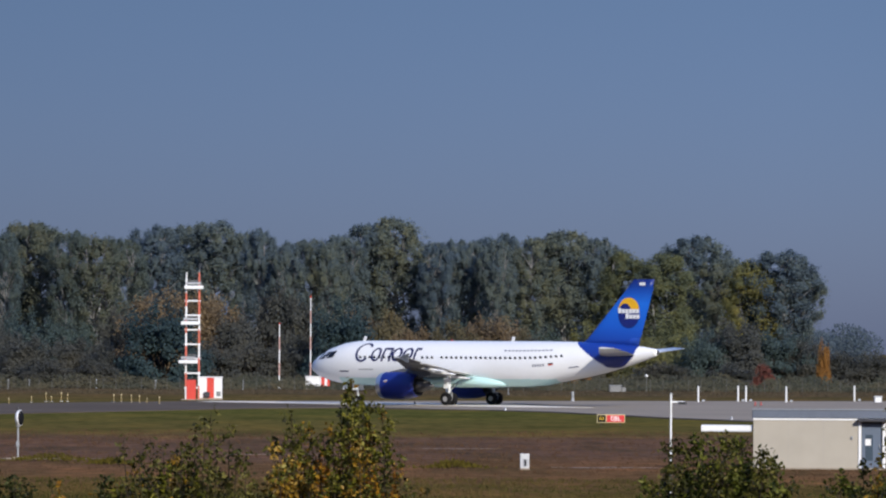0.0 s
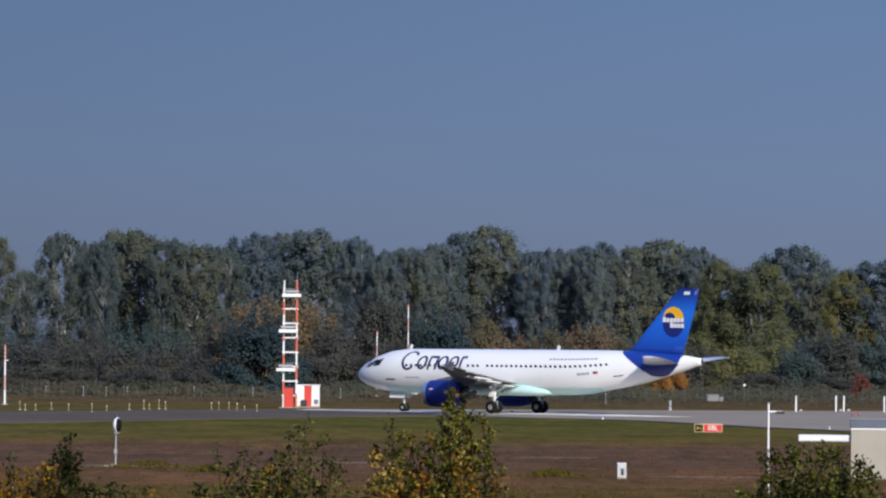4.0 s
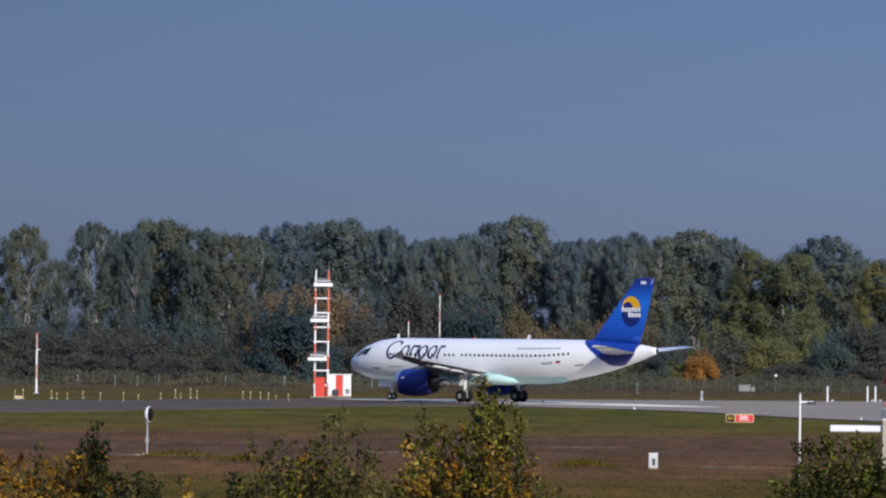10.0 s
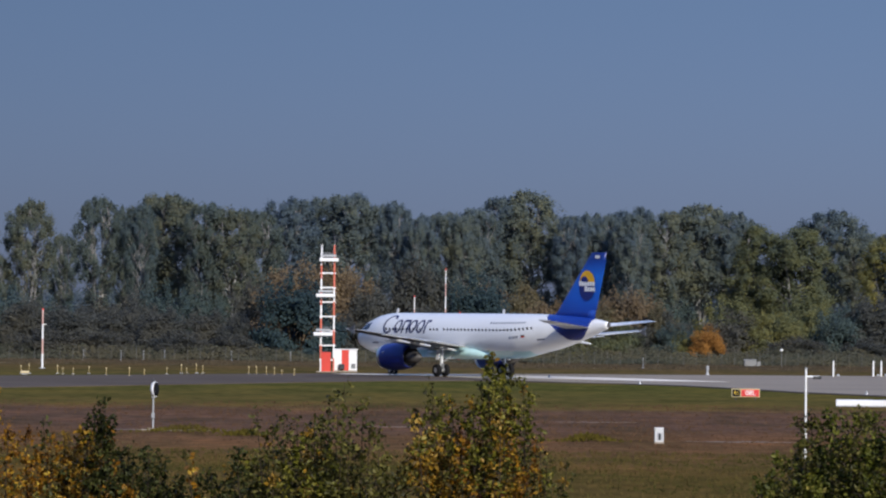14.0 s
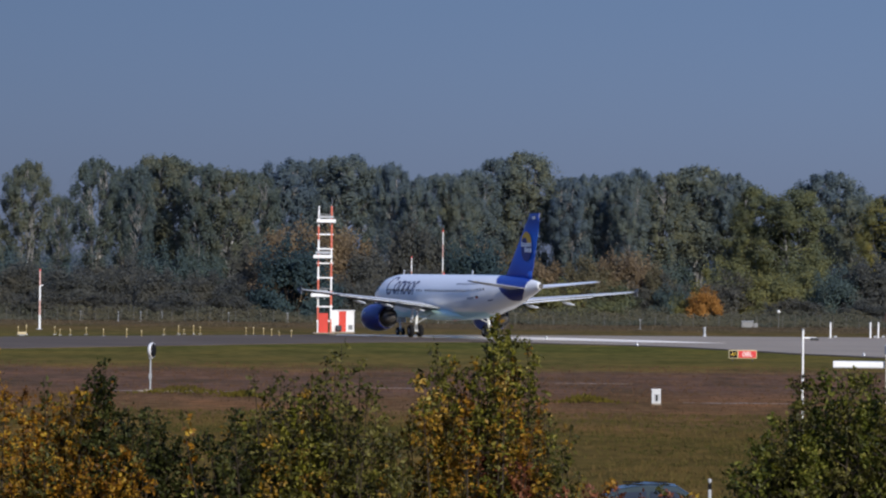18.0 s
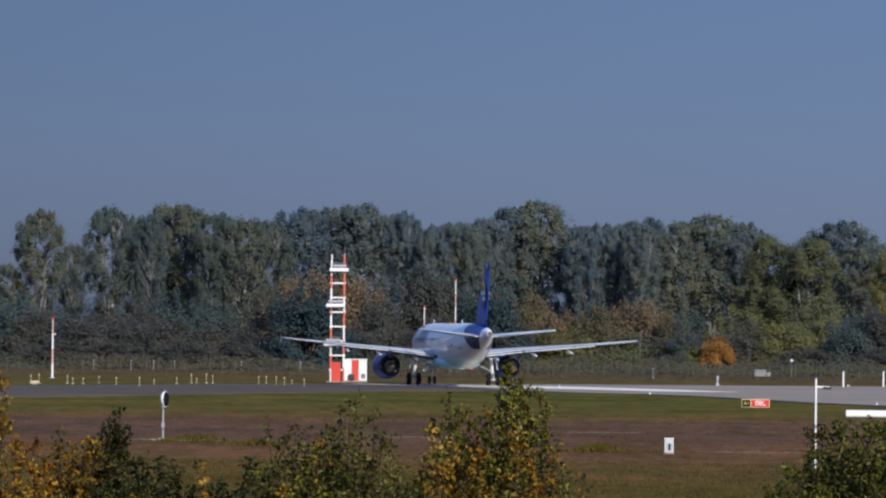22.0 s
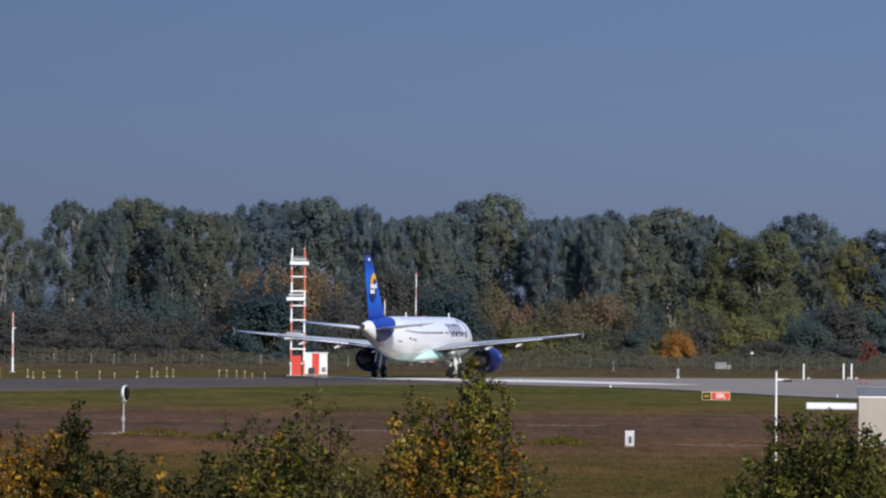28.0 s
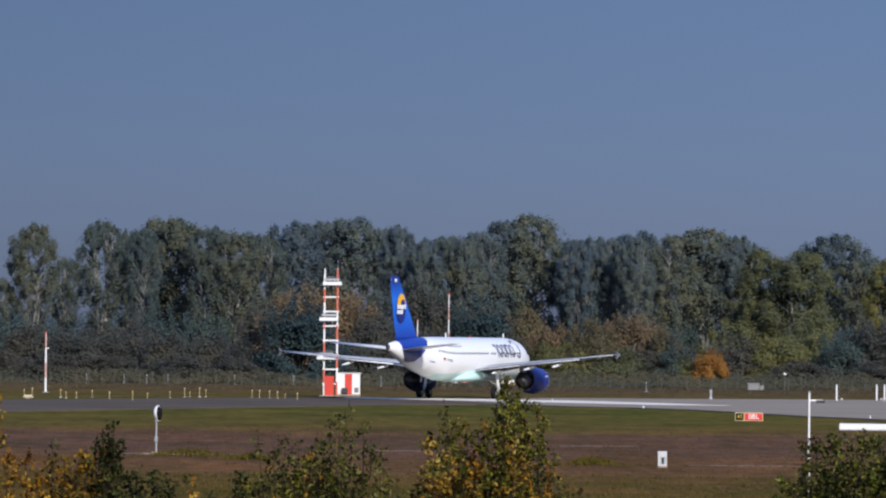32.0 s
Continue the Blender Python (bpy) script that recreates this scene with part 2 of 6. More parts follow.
def slab(points, z0, z1):
    bm = bmesh.new()
    top = [bm.verts.new((x, y, z1)) for x, y in points]
    low = [bm.verts.new((x, y, z0)) for x, y in points]
    bm.faces.new(top)
    bm.faces.new(low[::-1])
    for k in range(len(points)):
        j = (k + 1) % len(points)
        bm.faces.new((low[k], low[j], top[j], top[k]))
    return bm

# ---- the airfield's surfaces ----
def make_ground():
    bm = bmesh.new()
    bmesh.ops.create_grid(bm, x_segments=120, y_segments=120, size=4500)
    for v in bm.verts:
        v.co.z = -0.02
    ob = part("ground", bm, GROUND, smooth=True)
    tagged(ob, "dry autumn airfield grass with brown heath", "ground", kind="structure")


def make_pavement():
    near = [(-120, 190), (-33.6, 365.6), (-4.0, 427), (3.5, 434), (11, 426), (16.5, 421), (21, 411), (25, 396), (28.5, 379), (33.5, 364), (60, 330), (160, 250)]
    far = [(180, 540), (65, 508), (12.7, 492), (-10.2, 480), (-40, 436), (-120, 322)]
    ob = part("runway", slab(near + far, -0.3, 0.03), ASPHALT)
    tagged(ob, "dark grey asphalt runway surface", "runway", kind="structure")
    pad = [(-10.2, 472.5), (1.0, 460.6), (6.5, 440), (11.5, 428), (16.7, 423), (21.4, 413.5), (25.5, 398.5), (29, 382), (34, 367), (60, 333), (158, 254),
           (178, 538), (65, 506), (12.7, 490), (-10.0, 478.6)]
    ob = part("taxiway", slab(pad, 0.02, 0.045), CONCRETE)
    tagged(ob, "light grey concrete taxiway and pad", "taxiway", kind="structure")
    strip = [(-9.6, 473.5), (1.0, 461.8), (11.8, 450.6), (19.1, 441.6), (26.9, 440.4), (20.5, 456), (12.4, 470), (0.0, 476), (-9.0, 478)]
    ob = part("pavement_strip", slab(strip, 0.04, 0.055), PALE_CONCRETE)
    tagged(ob, "pale strip in the concrete pad", "pavement", kind="structure")


def make_tracks():
    """Worn lines of bare tan earth across the heath."""
    rnd = random.Random(12)
    for x0, x1, y, w in ((11.5, 17.2, 223, 2.2), (6.0, 11.0, 263, 2.0), (-4, 1, 247, 1.6), (-17, -9.5, 236, 2.4)):
        n = 14
        near = [(x0 + (x1 - x0) * k / n, y + rnd.uniform(-0.5, 0.5) - w / 2 * math.sin(math.pi * k / n)) for k in range(n + 1)]
        far = [(x, b + 0.2 + w * math.sin(math.pi * (x - x0) / (x1 - x0)) * rnd.uniform(0.6, 1.1)) for x, b in near[::-1]]
        ob = part("dirt_track", slab(near + far, -0.1, -0.004), TRACK)
        tagged(ob, "worn track of bare tan earth", "track", kind="structure")


TRACK = surface("bare_tan_earth", (0.125, 0.083, 0.052), 0.95, vary=0.3, grain=1.5, coarse=0.3, bump=0.3)
make_ground()
make_pavement()
make_tracks()


def grass_tufts(name, label, count, xs, ys, size, mat, seed, blades=5, clear=()):
    """Tufts of leaning blades, thick in patches; one object of stuff. clear: round spots kept free (x, y, radius)."""
    rnd = np.random.default_rng(seed)
    x, y = rnd.uniform(*xs, count * 3), rnd.uniform(*ys, count * 3)
    keep = np.array([noise.noise(Vector((a * 0.07, b * 0.03, seed))) > rnd.uniform(-0.6, 0.45) for a, b in zip(x, y)])
    keep &= ~((y > 352) & (y < 540))
    keep &= np.abs(x) < 0.115 * y + 6
    for cx, cy, r in clear:
        keep &= (x - cx) ** 2 + (y - cy) ** 2 > r * r
    x, y = x[keep][:count], y[keep][:count]
    n = len(x)
    tall = rnd.uniform(0.45, 1.25, n) * size * (1 + 0.5 * (rnd.random(n) < 0.06))
    verts = np.zeros((n, 3 * blades, 3))
    for k in range(blades):
        a = rnd.uniform(0, np.pi, n)
        h = tall * rnd.uniform(0.6, 1.0, n)
        w = h * rnd.uniform(0.12, 0.3, n)
        px, py = x + rnd.normal(0, 0.35, n) * tall, y + rnd.normal(0, 0.35, n) * tall
        verts[:, 3 * k] = np.stack([px - w * np.cos(a), py - w * np.sin(a), np.full(n, -0.03)], 1)
        verts[:, 3 * k + 1] = np.stack([px + w * np.cos(a), py + w * np.sin(a), np.full(n, -0.03)], 1)
        verts[:, 3 * k + 2] = np.stack([px + rnd.normal(0, 0.45, n) * h, py + rnd.normal(0, 0.4, n) * h, h], 1)
    faces = np.arange(n * 3 * blades).reshape(-1, 3)
    ob = part(name, mesh_of(name, verts.reshape(-1, 3).tolist(), faces.tolist(), [mat]), None)
    tagged(ob, label, "grass", kind="stuff")


HEATH_LEAF = leafage("heath_blades", [(0.0, (0.088, 0.050, 0.029)), (0.5, (0.105, 0.060, 0.034)), (1.0, (0.140, 0.084, 0.040))], 0.95, 0.15, 0.4, 0.0, 1.6, 0.09, 0.0)
GRASS_LEAF = leafage("grass_blades", [(0.0, (0.048, 0.046, 0.014)), (0.3, (0.076, 0.064, 0.020)), (0.6, (0.110, 0.074, 0.028)), (1.0, (0.150, 0.096, 0.040))], 0.95, 0.2, 0.35, 0.0, 1.8, 0.11, 0.0)
WEED_LEAF = leafage("weed_blades", [(0.0, (0.062, 0.052, 0.012)), (0.5, (0.100, 0.078, 0.015)), (1.0, (0.170, 0.115, 0.022))], 0.95, 0.3, 0.5, 0.0, 0.4, 0.32, 0.0)
DRY_LEAF = leafage("dry_fence_grass", [(0.0, (0.060, 0.048, 0.032)), (0.5, (0.078, 0.060, 0.036)), (1.0, (0.105, 0.080, 0.044))], 0.9, 0.15, 0.6, 0.0, 1.4, 0.1)
CLEAR = ((10.22, 219, 3.0), (-13.8, 235.6, 3.5), (22.1, 342, 4.0))
grass_tufts("heath", "ankle-high brown heath tufts on the airfield", 16000, (-36, 40), (196, 318), 0.085, HEATH_LEAF, 3, 5, CLEAR)
grass_tufts("grass", "olive dry grass tufts before the bushes", 24000, (-26, 26), (106, 203), 0.10, GRASS_LEAF, 5, 5)
grass_tufts("dry_grass", "dry grass tufts along the far fence", 7000, (-80, 80), (545, 625), 0.22, DRY_LEAF, 7, 4)


def weed_patch(x, y, w, d, h, seed):
    rnd = random.Random(seed)
    verts, faces = [], []
    for _ in range(560):
        px, py = rnd.gauss(0, w / 3), rnd.gauss(0, d / 3)
        z = rnd.random() * h * 0.75 * math.exp(-(px / w * 2.4) ** 2)
        s, a = rnd.uniform(0.03, 0.07), rnd.uniform(0, math.pi)
        k = len(verts)
        verts += [(px - s * math.cos(a), py - s * math.sin(a), z), (px + s * math.cos(a), py + s * math.sin(a), z), (px + rnd.gauss(0, s), py, z + 2.2 * s)]
        faces.append((k, k + 1, k + 2))
    ob = part("weeds", mesh_of("weeds", verts, faces, [WEED_LEAF]))
    ob.location = (x, y, 0)
    tagged(ob, "low yellow-flowering weed patch on brown heath", "weeds", kind="stuff")


weed_patch(7.1, 221, 2.2, 3, 0.45, 1)
weed_patch(-12.0, 231, 3.2, 4, 0.45, 2)
weed_patch(-8.9, 226, 1.6, 3, 0.3, 3)
weed_patch(2.2, 176, 2.2, 3, 0.35, 4)

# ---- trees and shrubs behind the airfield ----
# haze and blue shade are put into the leaf colour, bluest at the dark end
HAZED_GREEN = leafage("poplar_leaves_haze_tint", [(0.0, (0.0927, 0.1333, 0.182)), (0.35, (0.1154, 0.1529, 0.168)), (0.7, (0.1504, 0.1744, 0.144)), (1.0, (0.1978, 0.196, 0.118))], 0.8, 0.55)
OLIVE = leafage("olive_leaves", [(0.0, (0.1077, 0.1323, 0.1008)), (0.4, (0.1571, 0.1674, 0.0851)), (0.75, (0.2085, 0.1962, 0.0717)), (1.0, (0.2813, 0.2322, 0.0694))], 0.8, 0.55)
RUSSET = leafage("russet_leaves", [(0.0, (0.165, 0.130, 0.088)), (0.5, (0.215, 0.160, 0.098)), (1.0, (0.275, 0.195, 0.104))], 0.8, 0.55)
TAN = leafage("tan_olive_leaves", [(0.0, (0.118, 0.112, 0.074)), (0.5, (0.160, 0.138, 0.080)), (1.0, (0.205, 0.160, 0.082))], 0.8, 0.55)
# carries half of the poplars' painted haze tint
THINNING = leafage("thinning_leaves_haze_tint", [(0.0, (0.081, 0.114, 0.134)), (0.35, (0.099, 0.131, 0.128)), (0.7, (0.125, 0.145, 0.114)), (1.0, (0.158, 0.159, 0.103))], 0.8, 0.55)
# dark shrub leaves lifted and blued: haze over the gaps put into colour
DEEP = leafage("deep_green_leaves", [(0.0, (0.067, 0.098, 0.100)), (0.5, (0.085, 0.118, 0.110)), (1.0, (0.108, 0.139, 0.112))], 0.8, 0.5)
NIGHT = leafage("dark_blue_green_leaves", [(0.0, (0.036, 0.062, 0.071)), (0.5, (0.048, 0.077, 0.081)), (1.0, (0.065, 0.095, 0.090))], 0.8, 0.5)
DULL = leafage("dull_brown_green_leaves", [(0.0, (0.080, 0.087, 0.082)), (0.5, (0.099, 0.099, 0.084)), (1.0, (0.132, 0.119, 0.088))], 0.8, 0.5)
# distance haze painted as a blue base colour
FAR_HAZED_GREEN = leafage("far_leaves_haze_blue", [(0.0, (0.085, 0.115, 0.135)), (0.5, (0.10, 0.13, 0.15)), (1.0, (0.12, 0.15, 0.16))], 0.8, 0.5)
AMBER = leafage("amber_leaves", [(0.0, (0.18, 0.095, 0.032)), (0.5, (0.28, 0.135, 0.036)), (1.0, (0.40, 0.20, 0.05))])
SCARLET = leafage("scarlet_leaves", [(0.0, (0.11, 0.045, 0.034)), (0.5, (0.17, 0.06, 0.045)), (1.0, (0.23, 0.10, 0.07))])


def cards(points, sizes, rnd, outward=None):
    """Small bent leaf clumps: two triangles that fold along the middle; they may face outward."""
    n = len(points)
    u = rnd.normal(size=(n, 3))
    if outward is not None:
        face = outward + rnd.normal(size=(n, 3)) * 0.38
        u = np.cross(face, u)
    u /= np.linalg.norm(u, axis=1)[:, None]
    w = np.cross(u, rnd.normal(size=(n, 3)) if outward is None else face)
    w /= np.linalg.norm(w, axis=1)[:, None]
    k = np.cross(u, w) * (sizes * 0.3)[:, None]
    u, w = u * sizes[:, None], w * (sizes * 0.62)[:, None]
    v = np.stack([points - u, points + w + k, points + u, points - w + k], 1).reshape(-1, 3)
    i = np.arange(n) * 4
    return v, np.concatenate([np.stack([i, i + 1, i + 2], 1), np.stack([i, i + 2, i + 3], 1)])


def limb(wood, a, b, r0, r1, rnd, bend=0.08, steps=3, seg=6):
    a, b = Vector(a), Vector(b)
    last, r = a, r0
    for k in range(1, steps + 1):
        p = a.lerp(b, k / steps)
        if k < steps:
            p += Vector((rnd.gauss(0, bend), rnd.gauss(0, bend), 0)) * (b - a).length
        q = r0 + (r1 - r0) * k / steps
        wood.append((tuple(last), tuple(p), r, q, seg))
        last, r = p, q


def puff(c, r, count, npr, squash=1.5):
    """Leaf places and ways round one leafy clump: a soft upright shell."""
    d = npr.normal(size=(count, 3))
    d /= np.linalg.norm(d, axis=1)[:, None]
    far = npr.random(count)[:, None] ** 0.42 * (1 + 0.22 * npr.normal(size=(count, 1)))
    return np.array(c) + d * far * np.array([r, r, r * squash]), d


def tree_thing(name, height, width, bare, leaves, clump, leaf, bark, label, seed, puffs=125, widest=0.66, stems=3, coarse=1.0):
    """A pale trunk that forks into climbing leaders, and separate leafy clumps on their boughs, with gaps between."""
    rnd, npr = random.Random(seed), np.random.default_rng(seed)
    t = thing(name, Matrix.Identity(4), label, "tree")
    wood = []
    fork = height * rnd.uniform(0.16, 0.26)
    limb(wood, (0, 0, -0.2), (rnd.gauss(0, 0.15), rnd.gauss(0, 0.15), fork), height * 0.015, height * 0.011, rnd, 0.015, 2, 7)
    leaders = []
    for k in range(stems):
        a = 2 * math.pi * (k + rnd.random() * 0.6) / stems
        reach = width * rnd.uniform(0.06, 0.24)
        top = Vector((reach * math.cos(a), reach * math.sin(a), height * rnd.uniform(0.82, 0.95)))
        low = Vector((0.2 * math.cos(a), 0.2 * math.sin(a), fork))
        limb(wood, low, top, height * 0.0095, 0.04, rnd, 0.018, 5, 6)
        leaders.append((low, top))
    pts, sz, out_way = [], [], []
    per = int(leaves / puffs)
    for k in range(puffs):
        f = ((k + rnd.random()) / puffs) ** 0.72
        if f < widest:
            env = 0.50 + 0.50 * math.sin(0.5 * math.pi * f / widest)
        else:
            env = math.sqrt(max(0.03, 1 - ((f - widest) / (1.02 - widest)) ** 2.3))
        a = rnd.uniform(0, 2 * math.pi)
        r = width * rnd.uniform(0.05, 0.105) * (1.15 - 0.35 * f) * coarse
        out = max(0.0, width * 0.5 * env - r * 0.7) * math.sqrt(rnd.uniform(0.08, 1.0))
        z = height * (bare + (0.985 - bare) * f) - r * 0.7
        c = Vector((out * math.cos(a), out * math.sin(a), z))
        low, top = min(leaders, key=lambda e: (e[0].lerp(e[1], 0.7) - c).xy.length)
        at = max(0.02, min(0.97, (z - out * 0.8 - low.z - 0.5) / (top.z - low.z)))
        limb(wood, low.lerp(top, at), c, height * 0.0035, 0.02, rnd, 0.05, 2, 4)
        m = int(per * rnd.uniform(0.6, 1.4) * (0.45 + 0.55 * min(1.0, f / 0.4)))
        p, d = puff(c, r, m, npr)
        pts.append(p)
        o = d * 0.8 + np.array([c.x, c.y, 0]) / (width * 0.6) + np.array([0, 0, 0.25])
        out_way.append(o / np.linalg.norm(o, axis=1)[:, None])
        sz.append(npr.uniform(0.6, 1.3, m) * clump)
    # loose leaves on the fine outer twigs
    m = int(leaves * 0.10)
    a, f = npr.uniform(0, 2 * np.pi, m), npr.random(m) ** 0.7
    env = np.where(f < widest, 0.5 + 0.5 * np.sin(0.5 * np.pi * f / widest), np.sqrt(np.maximum(0.03, 1 - (np.maximum(0, f - widest) / (1.02 - widest)) ** 2.3)))
    q = width * 0.5 * env * npr.random(m) ** 0.5
    pts.append(np.stack([q * np.cos(a), q * np.sin(a), height * (bare * 0.8 + (0.97 - bare * 0.8) * f)], 1))
    out_way.append(np.stack([np.cos(a), np.sin(a), npr.uniform(-0.2, 0.8, m)], 1))
    sz.append(npr.uniform(0.5, 1.0, m) * clump)
    part("trunk", wood_mesh("trunk", wood, bark), None, t)
    v, f = cards(np.concatenate(pts), np.concatenate(sz), npr, np.concatenate(out_way))
    part("crown", mesh_of("crown", v.tolist(), f.tolist(), [leaf]), None, t)
    return t


def shrub_thing(name, height, width, leaves, clump, leaf, label, seed):
    """Many stems from the ground, lumps of leaves down to the foot, an uneven outline."""
    rnd, npr = random.Random(seed), np.random.default_rng(seed)
    t = thing(name, Matrix.Identity(4), label, "shrub")
    wood = []
    pts, sz, out_way = [], [], []
    n = 64
    for k in range(n):
        b, up, far = rnd.uniform(0, 2 * math.pi), rnd.random(), rnd.uniform(0.62, 0.95)
        flat = math.sqrt(1 - up * up) * width * 0.5 * far
        c = Vector((flat * math.cos(b), flat * math.sin(b), 0.4 + up * height * rnd.uniform(0.80, 0.96) * far))
        r = min(width, height) * rnd.uniform(0.09, 0.20)
        if k % 2 == 0:
            limb(wood, (c.x * 0.25, c.y * 0.25, -0.1), c, 0.07, 0.015, rnd, 0.05, 2, 4)
        m = int(leaves / n * (r / (0.145 * min(width, height))) ** 2)
        p, d = puff(c, r, m, npr, 0.9)
        p[:, 2] = np.maximum(p[:, 2], 0.05)
        pts.append(p)
        o = d * 0.8 + p / (width * 0.6)
        out_way.append(o / np.linalg.norm(o, axis=1)[:, None])
        sz.append(npr.uniform(0.6, 1.3, m) * clump)
    for k in range(14):
        # single shoots stand out of the top
        b, o = rnd.uniform(0, 2 * math.pi), width * 0.4 * math.sqrt(rnd.random())
        tip = Vector((o * math.cos(b), o * math.sin(b), height * rnd.uniform(0.9, 1.08) * math.sqrt(1 - 0.8 * (o / (width * 0.5)) ** 2)))
        limb(wood, (tip.x * 0.25, tip.y * 0.25, -0.1), tip, 0.04, 0.01, rnd, 0.05, 2, 4)
        m = 60
        p = np.array(tip) + npr.normal(size=(m, 3)) * np.array([0.22, 0.22, 0.4])
        pts.append(p)
        out_way.append(npr.normal(size=(m, 3)) + np.array([0, 0, 0.6]))
        sz.append(npr.uniform(0.6, 1.1, m) * clump)
    part("branchwork", wood_mesh("branchwork", wood, DARK_BARK), None, t)
    v, f = cards(np.concatenate(pts), np.concatenate(sz), npr, np.concatenate(out_way))
    part("foliage", mesh_of("foliage", v.tolist(), f.tolist(), [leaf]), None, t)
    return t


def place(kinds, rows, group):
    """Copies of built trees, of several builds a kind: the kind, x, y, height factor, width factor, turn."""
    used, count = set(), {}
    for kind, x, y, fh, fw, turn in rows:
        m = pose(x, y, 0, 0, 0, turn) @ Matrix.Diagonal((fw, fw, fh, 1))
        count[kind] = count.get(kind, -1) + 1
        ob = kinds[kind][count[kind] % len(kinds[kind])]
        if ob in used:
            copy_thing(ob, m)
        else:
            used.add(ob)
            ob["group"] = group
            later.append((ob, m))


later = []
TALL = [
    ("poplar", -63.3, 690, 0.60, 0.63, 120), ("thin_poplar", -58.4, 690, 0.93, 0.95, 155), ("thin_poplar", -55.6, 715, 0.74, 0.60, 52), ("thin_poplar", -48.6, 690, 0.95, 0.95, 202),
    ("thin_poplar", -45.5, 705, 0.91, 0.65, 245), ("thin_poplar", -41.5, 705, 0.98, 1.00, 79), ("thin_poplar", -38.5, 700, 0.98, 1.29, 46), ("thin_poplar", -33.0, 690, 0.92, 0.92, 34),
    ("thin_poplar", -29.2, 690, 0.89, 1.10, 10), ("thin_poplar", -26.1, 705, 0.89, 0.94, 205), ("poplar", -22.3, 715, 0.98, 1.20, 281), ("poplar3", -18.0, 730, 1.00, 1.10, 148),
    ("poplar2", -13.3, 720, 1.02, 1.39, 30), ("poplar", -8.9, 720, 0.95, 0.84, 113), ("poplar3", -5.9, 690, 0.94, 0.69, 266), ("poplar", -2.6, 690, 0.86, 0.69, 274),
    ("poplar3", 1.2, 683, 0.87, 1.03, 184), ("poplar", 5.7, 684, 0.90, 0.92, 141), ("poplar2", 9.5, 690, 0.98, 0.98, 88), ("poplar", 13.6, 690, 1.01, 1.27, 54),
    ("poplar3", 18.7, 690, 0.86, 0.81, 134), ("poplar3", 22.5, 690, 0.88, 0.98, 109), ("poplar", 26.7, 692, 0.90, 0.93, 13), ("poplar3", 30.1, 700, 0.93, 0.70, 328),
    ("poplar2", 33.4, 692, 0.90, 0.98, 133), ("poplar", 38.4, 694, 0.94, 1.28, 139), ("poplar2", 42.8, 692, 0.90, 0.93, 99), ("olive_tree", 46.3, 690, 0.81, 1.21, 84),
    ("olive_tree2", 51.7, 685, 0.80, 1.38, 158), ("poplar3", 60.6, 730, 0.95, 1.47, 148), ("poplar", 63.2, 720, 0.80, 1.08, 321), ("olive_tree2", 64.6, 690, 0.76, 1.10, 190),
    ("poplar2", 68.8, 690, 0.83, 1.39, 44), ("poplar3", 72.5, 695, 0.74, 0.93, 310), ("poplar", 39.0, 760, 0.50, 1.14, 172), ("poplar2", -2.2, 672, 0.83, 0.70, 343),
    ("poplar2", 27.6, 676, 0.87, 0.70, 198), ("poplar", 3.5, 678, 0.86, 0.79, 259), ("poplar2", 19.7, 680, 0.84, 0.80, 127), ("poplar3", 36.8, 706, 0.91, 0.71, 91),
    ("thin_poplar", -42.3, 688, 0.91, 0.69, 126), ("poplar", 24.1, 682, 0.86, 0.80, 242), ("poplar3", -0.4, 760, 0.49, 1.27, 143), ("poplar", -20.3, 770, 0.54, 1.29, 45),
    ("poplar2", -40.3, 770, 0.55, 1.42, 280), ("poplar", -30.3, 770, 0.52, 1.29, 153), ("poplar3", 9.6, 770, 0.55, 1.16, 3), ("poplar2", 31.3, 770, 0.52, 1.29, 149),
    ("poplar", 55.4, 765, 0.46, 1.41, 293), ("poplar2", 69.9, 765, 0.43, 1.28, 159), ("poplar2", -87.7, 900, 0.63, 1.36, 260), ("poplar3", -93.5, 900, 0.58, 1.51, 99)]
